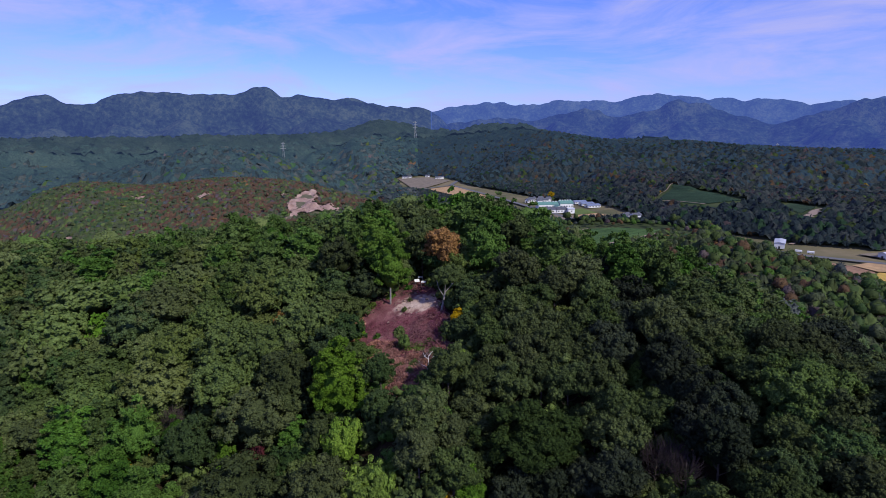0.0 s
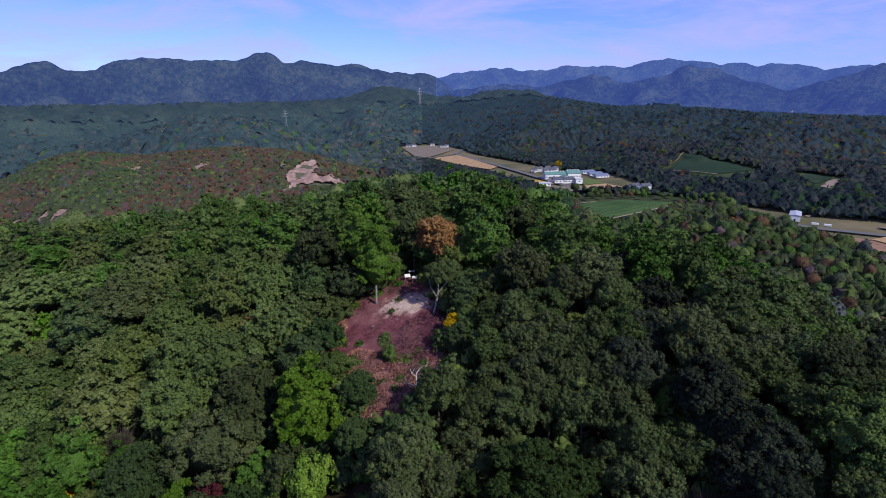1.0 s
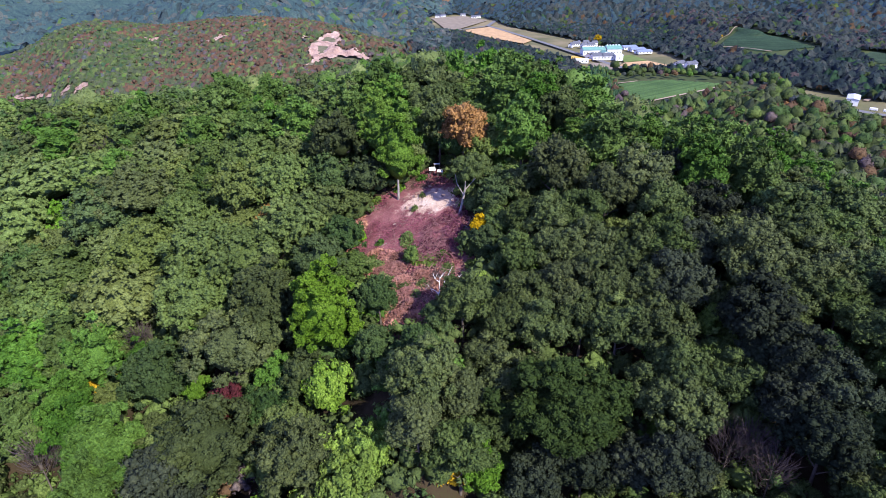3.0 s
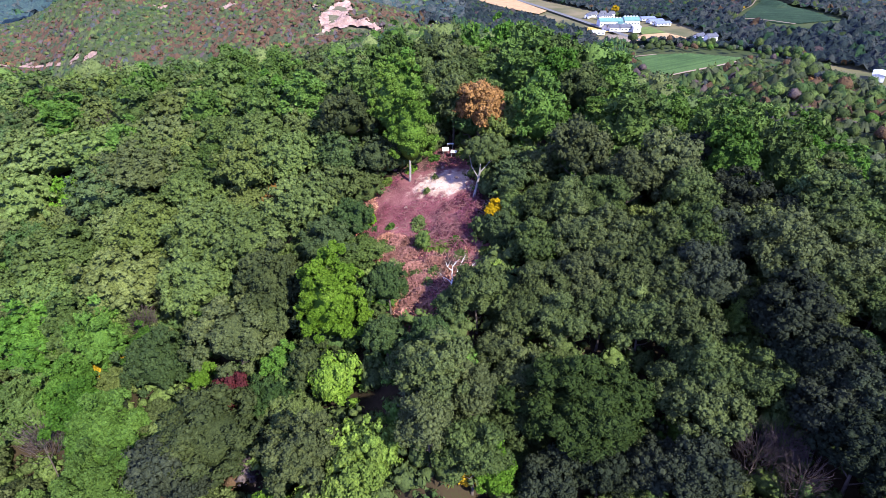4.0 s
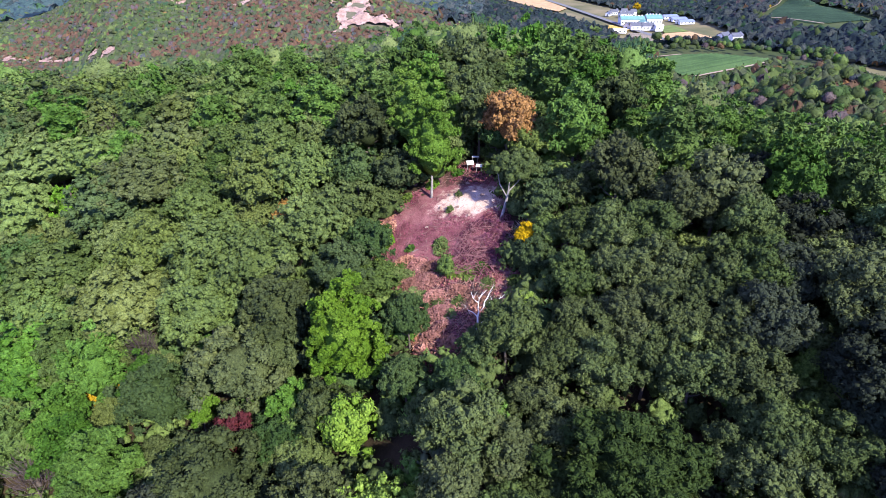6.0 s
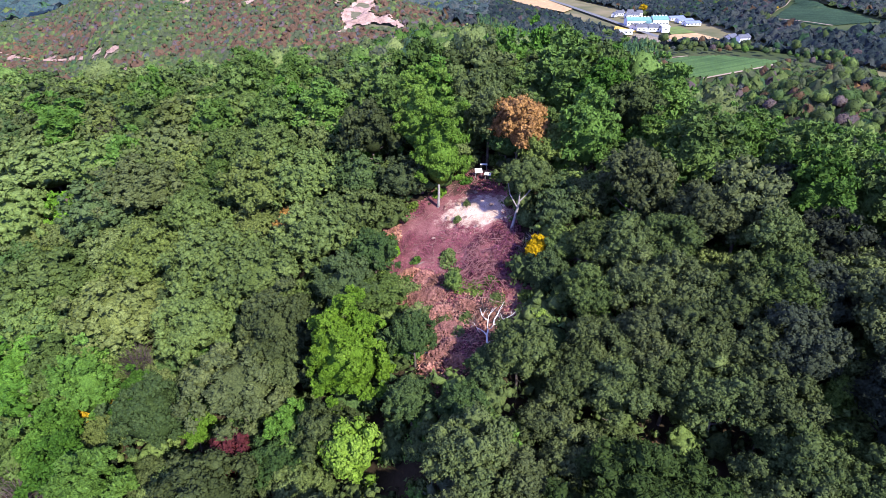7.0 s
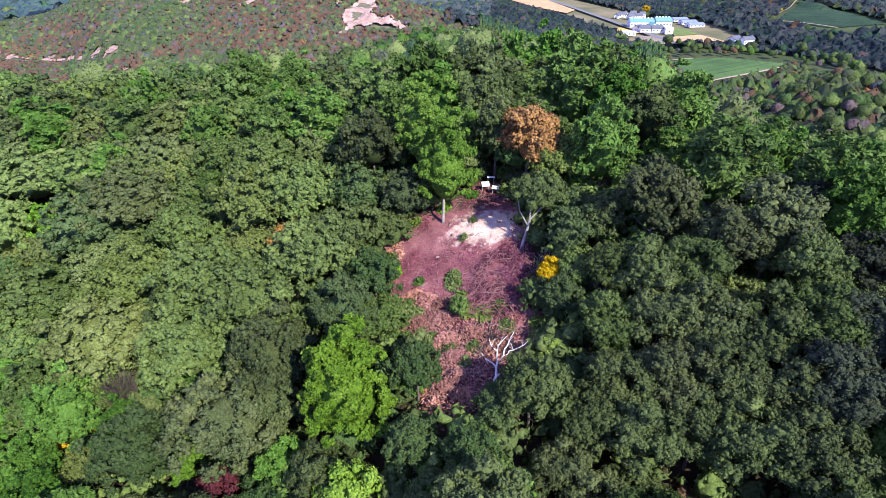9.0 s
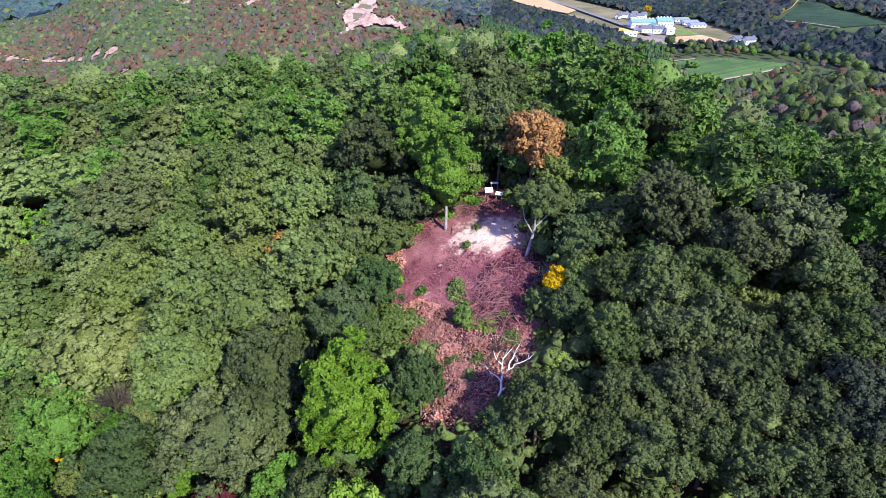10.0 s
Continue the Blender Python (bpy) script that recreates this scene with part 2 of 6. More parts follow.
def ranged(table, distance):
    t = np.empty((len(table), 3))
    t[:, 0], t[:, 1] = table[:, 0], distance
    t[:, 2] = 90.35 + distance * np.tan(np.radians(table[:, 1]))
    return t


HILL = blended(HILL, 6)
SCRUB_HILL, SHOULDER, GREEN_HILL = blended(SCRUB_HILL, 2.5), blended(SHOULDER, 4), blended(GREEN_HILL, 3)
FAR_WOOD, PYLON_RIDGE, LOW_SLOPE = blended(FAR_WOOD, 3), blended(PYLON_RIDGE, 2), blended(LOW_SLOPE, 3)
VALLEY_LINE = [(520, 330), (420, 380), (300, 440), (200, 560), (140, 700), (50, 870), (-30, 1010), (-75, 1150)]


def valley_cap(x, y):
    """The valley floor keeps the slopes away from its line."""
    d = np.full(np.shape(x), 1e9)
    for (x0, y0), (x1, y1) in zip(VALLEY_LINE, VALLEY_LINE[1:]):
        ux, uy = x1 - x0, y1 - y0
        t = np.clip(((x - x0) * ux + (y - y0) * uy) / (ux * ux + uy * uy), 0, 1)
        d = np.minimum(d, np.hypot(x - x0 - t * ux, y - y0 - t * uy))
    return VALLEY - 1.5 + 0.34 * np.maximum(0, d - 52)
WEST_RANGE, BLUE_HILLS, EAST_RANGE = (blended(ranged(t, d), 0.3) for t, d in ((WEST_RANGE, 3300), (BLUE_HILLS, 3500), (EAST_RANGE, 4650)))


def soft_max(parts, k):
    m = np.max(parts, axis=0)
    return m + k * np.log(sum(np.exp((p - m) / k) for p in parts))


def land(x, y):
    """Height of the ground at x, y (arrays)."""
    x, y = np.asarray(x, float), np.asarray(y, float)
    dx, dy = x - CENTRE[0], y - CENTRE[1]
    r = np.hypot(dx, dy) + 1e-6
    az = np.degrees(np.arctan2(dx, dy))
    a = np.clip(az, -50, 50)
    top, r0, slope, r1, fall = (np.interp(a, HILL[:, 0], HILL[:, k]) for k in (1, 2, 3, 4, 5))
    soft = lambda v, w: np.where(v > 8 * w, v, w * np.log1p(np.exp(np.minimum(v, 8 * w) / w)))
    near = top - slope * soft(r0 - r, 4.0) - fall * soft(r - r1, 7.0) - 0.3 * soft(r - 300, 15.0) + 0.9 * fbm(x, y, 22, 3, 5)
    under = np.clip((r - 14.0) / 34.0, 0, 1)
    near = 36.0 + (near - 36.0) * under * under * (3 - 2 * under)
    flat = VALLEY + 0.4 * fbm(x, y, 90, 3, 9)
    tea = 14.0 - 0.45 * soft(np.hypot((x - 122) * 0.9, y - 418) - 48, 6.0)
    tea = np.minimum(tea, 11.0)
    cap = valley_cap(x, y)
    parts = [near, flat, tea,
             crest(a, r, SCRUB_HILL, 0.28, 40, 9, x, y, 110, 21),
             crest(a, r, SHOULDER, 0.26, 30, 4, x, y, 70, 22),
             np.minimum(cap, crest(a, r, LOW_SLOPE, 0.10, 60, 12, x, y, 150, 29)),
             np.minimum(cap, crest(a, r, GREEN_HILL, 0.22, 60, 44, x, y, 240, 23)),
             np.minimum(cap, crest(a, r, FAR_WOOD, 0.15, 35, 95, x, y, 330, 24)),
             np.minimum(cap, crest(a, r, PYLON_RIDGE, 0.12, 50, 110, x, y, 380, 25))]
    parts += [crest(a, r, WEST_RANGE, 0.16, 30, 330, x, y, 700, 26, 0.5),
              crest(a, r, BLUE_HILLS, 0.17, 30, 220, x, y, 600, 27, 0.5),
              crest(a, r, EAST_RANGE, 0.2, 30, 240, x, y, 700, 28, 0.5)]
    return soft_max(parts, 1.2)


def land1(x, y):
    return float(land(np.array([x]), np.array([y]))[0])


def mesh_object(name, verts, faces, mats, parent=None, smooth=True, index=None):
    """One mesh object from arrays; faces all triangles or all quads."""
    me = bpy.data.meshes.new(name)
    verts = np.ascontiguousarray(verts, np.float32)
    faces = np.ascontiguousarray(faces, np.int32)
    n, k = faces.shape
    me.vertices.add(len(verts))
    me.vertices.foreach_set("co", verts.ravel())
    me.loops.add(n * k)
    me.loops.foreach_set("vertex_index", faces.ravel())
    me.polygons.add(n)
    me.polygons.foreach_set("loop_start", np.arange(0, n * k, k, dtype=np.int32))
    me.polygons.foreach_set("loop_total", np.full(n, k, np.int32))
    me.polygons.foreach_set("use_smooth", np.full(n, smooth))
    for m in mats:
        me.materials.append(m)
    if index is not None:
        me.polygons.foreach_set("material_index", np.ascontiguousarray(index, np.int32))
    me.update(calc_edges=True)
    ob = new(name, me)
    if parent is not None:
        ob.parent = parent
    return ob


def grid_faces(nu, nv):
    i = np.arange(nu - 1)[:, None] * nv + np.arange(nv - 1)[None, :]
    i = i.ravel()
    return np.stack([i, i + nv, i + nv + 1, i + 1], 1)


def ground_material():
    m, nt, b = node_material("hill_ground")
    g = nt.nodes.new("ShaderNodeNewGeometry")
    pos = g.outputs["Position"]
    n1, n2, n3 = noise_node(nt, 0.25, 4, 0.6, pos), noise_node(nt, 4.0, 6, 0.7, pos), noise_node(nt, 0.02, 5, 0.6, pos)
    litter = ramp_node(nt, [(0.3, (0.020, 0.015, 0.010)), (0.55, (0.045, 0.033, 0.020)), (0.75, (0.036, 0.044, 0.016))])
    nt.links.new(mix_node(nt, 0.5, n1.outputs["Fac"], n2.outputs["Fac"]), litter.inputs["Fac"])
    wood = ramp_node(nt, [(0.3, (0.030, 0.048, 0.020)), (0.5, (0.050, 0.072, 0.028)), (0.68, (0.075, 0.086, 0.040))])
    nt.links.new(n3.outputs["Fac"], wood.inputs["Fac"])
    dist = nt.nodes.new("ShaderNodeVectorMath")
    dist.operation = "DISTANCE"
    dist.inputs[1].default_value = (0, 90, 60)
    nt.links.new(pos, dist.inputs[0])
    mr = nt.nodes.new("ShaderNodeMapRange")
    mr.inputs["From Min"].default_value, mr.inputs["From Max"].default_value = 150, 420
    nt.links.new(dist.outputs["Value"], mr.inputs["Value"])
    c = mix_node(nt, mr.outputs["Result"], litter.outputs["Color"], wood.outputs["Color"])
    # thin soil on the scrub hill, dry grass on the valley floor
    hill = nt.nodes.new("ShaderNodeVectorMath")
    hill.operation = "DISTANCE"
    hill.inputs[1].default_value = (-260, 520, 20)
    nt.links.new(pos, hill.inputs[0])
    hm = nt.nodes.new("ShaderNodeMapRange")
    hm.inputs["From Min"].default_value, hm.inputs["From Max"].default_value = 260, 170
    nt.links.new(hill.outputs["Value"], hm.inputs["Value"])
    soil = ramp_node(nt, [(0.35, (0.075, 0.082, 0.046)), (0.6, (0.130, 0.118, 0.078))])
    nt.links.new(n1.outputs["Fac"], soil.inputs["Fac"])
    c = mix_node(nt, hm.outputs["Result"], c, soil.outputs["Color"])
    xyz = nt.nodes.new("ShaderNodeSeparateXYZ")
    nt.links.new(pos, xyz.inputs["Vector"])
    vm = nt.nodes.new("ShaderNodeMapRange")
    vm.inputs["From Min"].default_value, vm.inputs["From Max"].default_value = VALLEY + 4, VALLEY + 1.5
    nt.links.new(xyz.outputs["Z"], vm.inputs["Value"])
    grass = ramp_node(nt, [(0.35, (0.09, 0.095, 0.045)), (0.65, (0.20, 0.165, 0.095))])
    nt.links.new(n3.outputs["Fac"], grass.inputs["Fac"])
    c = mix_node(nt, vm.outputs["Result"], c, grass.outputs["Color"])
    nt.links.new(c, b.inputs["Base Color"])
    b.inputs["Roughness"].default_value = 0.95
    b.inputs["Specular IOR Level"].default_value = 0.1
    bp = nt.nodes.new("ShaderNodeBump")
    bp.inputs["Strength"].default_value, bp.inputs["Distance"].default_value = 0.5, 0.15
    nt.links.new(n2.outputs["Fac"], bp.inputs["Height"])
    nt.links.new(bp.outputs["Normal"], b.inputs["Normal"])
    return m


def range_material(name, haze_glow):
    """Far wooded mountains, mottled by woods and gullies; distance haze is added as blue emission."""
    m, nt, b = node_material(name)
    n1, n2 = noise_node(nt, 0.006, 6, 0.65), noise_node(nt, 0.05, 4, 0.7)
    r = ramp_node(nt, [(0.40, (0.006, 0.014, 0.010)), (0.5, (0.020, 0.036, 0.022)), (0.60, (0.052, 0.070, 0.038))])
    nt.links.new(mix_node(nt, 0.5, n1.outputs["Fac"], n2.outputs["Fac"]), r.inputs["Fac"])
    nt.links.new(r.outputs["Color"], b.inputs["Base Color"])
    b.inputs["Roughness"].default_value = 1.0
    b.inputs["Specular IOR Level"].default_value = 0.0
    b.inputs["Emission Color"].default_value = (*haze_glow, 1)
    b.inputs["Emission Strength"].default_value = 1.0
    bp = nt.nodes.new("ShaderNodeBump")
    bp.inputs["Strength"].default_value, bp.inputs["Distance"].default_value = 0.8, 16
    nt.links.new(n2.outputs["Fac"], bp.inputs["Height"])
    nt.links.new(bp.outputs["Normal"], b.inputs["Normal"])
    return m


def range_sheet(label, az, r, haze_glow):
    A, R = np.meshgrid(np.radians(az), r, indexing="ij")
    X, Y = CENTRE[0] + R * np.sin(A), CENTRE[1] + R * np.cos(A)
    ob = mesh_object("backdrop", np.stack([X.ravel(), Y.ravel(), land(X, Y).ravel()], 1), grid_faces(len(az), len(r))[:, ::-1], [range_material("far_wooded_range_hazed", haze_glow)])
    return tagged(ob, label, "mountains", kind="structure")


def build_ground():
    az = np.concatenate([np.arange(-180, -52, 3.0), np.arange(-52, 52, 0.25), np.arange(52, 180.1, 3.0)])
    r = np.concatenate([[0.02], np.arange(1, 56, 3.0), np.arange(56, 125, 0.9), 125 * 1.022 ** np.arange(0, 170)])
    r = r[r < 1450]
    A, R = np.meshgrid(np.radians(az), r, indexing="ij")
    X, Y = CENTRE[0] + R * np.sin(A), CENTRE[1] + R * np.cos(A)
    Z = land(X, Y)
    ob = mesh_object("ground", np.stack([X.ravel(), Y.ravel(), Z.ravel()], 1), grid_faces(len(az), len(r))[:, ::-1], [ground_material()])
    tagged(ob, "wooded hills and a flat valley floor with leaf litter", "ground", kind="structure")
    whole = np.concatenate([np.arange(-180, -52, 4.0), np.arange(-52, 52, 0.2), np.arange(52, 180.1, 4.0)])
    # Last colour of each sheet: its haze glow, stronger and bluer farther off.
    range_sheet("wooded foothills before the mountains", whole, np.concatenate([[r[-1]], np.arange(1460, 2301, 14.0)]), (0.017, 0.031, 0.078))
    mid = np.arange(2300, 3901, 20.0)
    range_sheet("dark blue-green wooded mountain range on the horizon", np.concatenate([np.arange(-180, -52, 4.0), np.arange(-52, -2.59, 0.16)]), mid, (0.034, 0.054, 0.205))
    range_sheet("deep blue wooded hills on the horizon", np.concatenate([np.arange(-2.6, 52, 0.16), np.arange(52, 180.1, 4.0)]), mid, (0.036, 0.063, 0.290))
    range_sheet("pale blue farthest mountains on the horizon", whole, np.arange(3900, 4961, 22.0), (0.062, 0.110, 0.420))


build_ground()

# ---- trees ----


def ico(level):
    bm = bmesh.new()
    bmesh.ops.create_icosphere(bm, subdivisions=level, radius=1)
    bm.verts.ensure_lookup_table()
    v = np.array([x.co[:] for x in bm.verts])
    f = np.array([[x.index for x in p.verts] for p in bm.faces])
    bm.free()
    return v, f


ICO1, ICO2, ICO3, ICO4 = ico(1), ico(2), ico(3), ico(4)
OCTA = (np.array([(1, 0, 0), (0, 1, 0), (-1, 0, 0), (0, -1, 0), (0, 0, 1), (0, 0, -1.0)]), np.array([(0, 1, 4), (1, 2, 4), (2, 3, 4), (3, 0, 4), (1, 0, 5), (2, 1, 5), (3, 2, 5), (0, 3, 5)]))


def sphere_dirs(rng, n, low=-0.3):
    z = rng.uniform(low, 1, n)
    a = rng.uniform(0, 2 * np.pi, n)
    q = np.sqrt(1 - z * z)
    return np.stack([q * np.cos(a), q * np.sin(a), z], 1)


def leaf_sprays(rng, p, normal, size, long=1.4, jitter=0.28):
    """Pointed leaf sprays at p, facing roughly along normal, one triangle each."""
    n = len(p)
    nn = normal + jitter * rng.normal(size=(n, 3))
    nn /= np.linalg.norm(nn, axis=1)[:, None]
    t = np.cross(nn, rng.normal(size=(n, 3)))
    t /= np.linalg.norm(t, axis=1)[:, None]
    b = np.cross(nn, t)
    s = size * rng.uniform(0.6, 1.35, n)[:, None]
    v = np.stack([p - t * s * long * 0.45 - b * s * 0.55, p - t * s * long * 0.45 + b * s * 0.55, p + t * s * long * 0.6], 1).reshape(-1, 3)
    return v, np.arange(n * 3).reshape(-1, 3)


def merge(parts):
    vs, fs, o = [], [], 0
    for v, f in parts:
        vs.append(v)
        fs.append(f + o)
        o += len(v)
    return np.concatenate(vs), np.concatenate(fs)


def lobed_crown(rng, width, height, base, lobes, lobe, leaves, leaf, heart=ICO2, bud=ICO1, low=-0.15, shell=0.84, face=0.35, jitter=0.34, taper=0.0):
    """A closed crown: a twiggy heart set with many leafy bosses, all roughened with leaf sprays. Returns points, faces and how many faces are heart."""
    k = np.arange(lobes) + 0.5
    z = 1 - (1 - low) * k / lobes
    a = k * 2.39996 + rng.uniform(0, 6)
    q = np.sqrt(np.maximum(0, 1 - z * z))
    d = np.stack([q * np.cos(a), q * np.sin(a), z], 1) + 0.10 * rng.normal(size=(lobes, 3))
    turn = np.arctan2(d[:, 1], d[:, 0])
    skew = 1 + 0.12 * np.cos(turn + rng.uniform(0, 6)) + 0.10 * np.cos(2 * turn + rng.uniform(0, 6)) + 0.08 * np.cos(3 * turn + rng.uniform(0, 6))
    mid = np.array([0, 0, base + height * 0.38])
    half = np.array([width / 2, width / 2, height * 0.62])
    d[:, :2] *= (1 - taper * np.clip(d[:, 2:3], 0, 1))
    c = mid + d * half * shell * (skew * rng.uniform(0.90, 1.10, lobes))[:, None]
    rad = lobe * width / 2 * rng.uniform(0.62, 1.4, lobes)
    hv = heart[0] * (1 + 0.06 * rng.normal(size=(len(heart[0]), 1)))
    hv[:, :2] *= (1 - taper * np.clip(hv[:, 2:3], 0, 1))
    parts = [(mid + hv * half * 0.73, heart[1])]
    wood = len(heart[1])
    squash = np.array([1, 1, 0.85])
    for ci, ri in zip(c, rad):
        v = bud[0]
        parts.append((ci + v * squash * (1 + 0.20 * rng.normal(size=(len(v), 1))) * ri * 0.86, bud[1]))
    share = np.maximum(4, (leaves * rad ** 2 / (rad ** 2).sum()).astype(int))
    pts, nor = [], []
    for i, n in enumerate(share):
        out = (c[i] - mid) / np.linalg.norm(c[i] - mid)
        dd = sphere_dirs(rng, n, -1) + 0.8 * out
        dd /= np.linalg.norm(dd, axis=1)[:, None]
        pts.append(c[i] + dd * squash * rad[i] * rng.uniform(0.88, 1.30, n)[:, None])
        nor.append(dd * (1 - face) + face * out)
    parts.append(leaf_sprays(rng, np.concatenate(pts), np.concatenate(nor), leaf, 1.5, jitter))
    return (*merge(parts), wood)


def bossed_crown(rng, width, height, base, bosses, boss, buds, tufts, leaf, shell=0.80, low=-0.15, jitter=0.5, taper=0.0, long=1.4, flat=0.8, gather=0.0, ragged=0.16):
    """A crown of rounded leafy bosses, each made of smaller buds and clad with leaf tufts; the gaps between bosses stay open.
    Returns points, faces and how many faces are heart."""
    k = np.arange(bosses) + 0.5
    z = 1 - (1 - low) * k / bosses
    a = k * 2.39996 + rng.uniform(0, 6)
    q = np.sqrt(np.maximum(0, 1 - z * z))
    d = np.stack([q * np.cos(a), q * np.sin(a), z], 1) + 0.13 * rng.normal(size=(bosses, 3))
    turn = np.arctan2(d[:, 1], d[:, 0])
    skew = 1 + ragged * (np.cos(turn + rng.uniform(0, 6)) + 0.8 * np.cos(2 * turn + rng.uniform(0, 6)) + 0.6 * np.cos(3 * turn + rng.uniform(0, 6))) / 1.6
    mid = np.array([0, 0, base + height * 0.38])
    half = np.array([width / 2, width / 2, height * 0.62])
    d[:, :2] *= (1 - taper * np.clip(d[:, 2:3], 0, 1))
    c = mid + d * half * shell * (skew * rng.uniform(1 - ragged, 1 + 0.8 * ragged, bosses))[:, None]
    rad = boss * width / 2 * rng.uniform(0.68, 1.32, bosses)
    hv = ICO2[0] * (1 + 0.08 * rng.normal(size=(len(ICO2[0]), 1)))
    hv[:, :2] *= (1 - taper * np.clip(hv[:, 2:3], 0, 1))
    parts = [(mid + hv * half * (shell - max(0.85 * boss, 0.24)), ICO2[1])]
    squash = np.array([1, 1, flat])
    share = rad ** 2 / (rad ** 2).sum()
    pts, nor = [], []
    for ci, ri, si in zip(c, rad, share):
        out = (ci - mid) / (half * half)
        out /= np.linalg.norm(out)
        parts.append((ci + ICO1[0] * squash * (1 + 0.14 * rng.normal(size=(len(ICO1[0]), 1))) * ri * 0.60, ICO1[1]))
        side = np.cross(out, (0.3, 0.5, 0.8))
        side /= np.linalg.norm(side)
        over = np.cross(out, side)
        j = np.arange(buds) + 0.5
        rise = 1 - 1.45 * j / buds
        spin = j * 2.39996 + rng.uniform(0, 6)
        wide = np.sqrt(1 - rise * rise)
        bd = out * rise[:, None] + side * (wide * np.cos(spin))[:, None] + over * (wide * np.sin(spin))[:, None] + 0.16 * rng.normal(size=(buds, 3))
        bd /= np.linalg.norm(bd, axis=1)[:, None]
        bc = ci + bd * squash * ri * rng.uniform(0.62, 0.80, buds)[:, None]
        br = ri * rng.uniform(0.30, 0.46, buds)
        for p, r in zip(bc, br):
            parts.append((p + OCTA[0] * (1 + 0.2 * rng.normal(size=(6, 1))) * r * 0.86, OCTA[1]))
        n = max(6, int(tufts * si))
        w = rng.integers(buds, size=n)
        td = sphere_dirs(rng, n, -1) + 0.75 * bd[w] + 0.35 * out
        td /= np.linalg.norm(td, axis=1)[:, None]
        pts.append(bc[w] + td * br[w][:, None] * rng.uniform(0.8, 1.3, n)[:, None])
        nor.append(td * (1 - gather) + gather * out)
        fill = sphere_dirs(rng, n // 5, -1) + 0.5 * out         # leaves between the buds
        fill /= np.linalg.norm(fill, axis=1)[:, None]
        pts.append(ci + fill * squash * ri * rng.uniform(0.62, 0.9, len(fill))[:, None])
        nor.append(fill)
    clad = sphere_dirs(rng, tufts // 7, low)
    clad[:, :2] *= (1 - taper * np.clip(clad[:, 2:3], 0, 1))
    pts.append(mid + clad * half * (shell - max(0.80 * boss, 0.22)))
    nor.append(clad)
    parts.append(leaf_sprays(rng, np.concatenate(pts), np.concatenate(nor), leaf, long, jitter))
    return (*merge(parts), len(ICO2[1]))


def cushions(d, centres, reach):
    """How far each direction in d stands out on rounded cushions about the centres (1 on their tops, 0 in the creases), and the way it leans off its cushion's top."""
    near, which = np.full(len(d), -1.0), np.zeros(len(d), int)
    for k in range(0, len(d), 4000):
        dots = d[k:k + 4000] @ centres.T
        which[k:k + 4000] = dots.argmax(1)
        near[k:k + 4000] = dots.max(1)
    gap = np.arccos(np.clip(near, -1, 1)) / reach
    return np.clip(1 - gap * gap, 0, 1), (d - centres[which]) / reach


def dome_crown(rng, width, height, base, tufts, leaf, ball=None, big=20, swell=0.16, small=170, nub=0.05, jitter=0.5, long=1.5, taper=0.0):
    """A closed, domed crown: cushions of leaves with creases between them, two sizes deep, clad with leaf tufts."""
    ball = ICO4 if ball is None else ball
    even = lambda n: (lambda k: np.stack([np.sqrt(1 - (1 - 1.5 * k / n) ** 2) * np.cos(k * 2.39996), np.sqrt(1 - (1 - 1.5 * k / n) ** 2) * np.sin(k * 2.39996), 1 - 1.5 * k / n], 1))(np.arange(n) + 0.5)
    spin = rng.uniform(0, 6.28)
    turn = np.array([[math.cos(spin), -math.sin(spin), 0], [math.sin(spin), math.cos(spin), 0], [0, 0, 1]])
    c1, c2 = (e @ turn + w * rng.normal(size=e.shape) for e, w in ((even(big), 0.16), (even(small), 0.07)))
    c1, c2 = (c / np.linalg.norm(c, axis=1)[:, None] for c in (c1, c2))
    a1, a2, a3 = rng.uniform(0, 6, 3)
    mid = np.array([0, 0, base + height * 0.34])
    half = np.array([width / 2, width / 2, height * 0.66])

    def skin(d):
        t = np.arctan2(d[:, 1], d[:, 0])
        lean = 1 + 0.08 * np.cos(t + a1) + 0.08 * np.cos(2 * t + a2) + 0.06 * np.cos(3 * t + a3)
        (f1, t1), (f2, t2) = cushions(d, c1, 2.1 / math.sqrt(big)), cushions(d, c2, 2.1 / math.sqrt(small))
        p = d * ((1 - swell - nub) * lean + swell * f1 + nub * f2)[:, None]
        p[:, :2] *= (1 - taper * np.clip(d[:, 2:3], 0, 1))
        p[:, 2] = np.where(p[:, 2] < 0, p[:, 2] * 0.5, p[:, 2])
        return mid + p * half, f1 * 0.5 + f2 * 0.5, 0.9 * t1 + 0.6 * t2

    v, _, _ = skin(ball[0] / np.linalg.norm(ball[0], axis=1)[:, None])
    d = sphere_dirs(rng, int(tufts * 1.3), -0.35)
    p, f, lean = skin(d)
    keep = f + 0.2 * rng.normal(size=len(f)) > 0.36
    p, lean = p[keep], lean[keep]
    out = (p - mid) / (half * half)
    out /= np.linalg.norm(out, axis=1)[:, None]
    p = p + out * rng.uniform(-0.02, 0.16, len(p))[:, None]
    return (*merge([(v, ball[1]), leaf_sprays(rng, p, out + lean, leaf, long, jitter)]), 0)


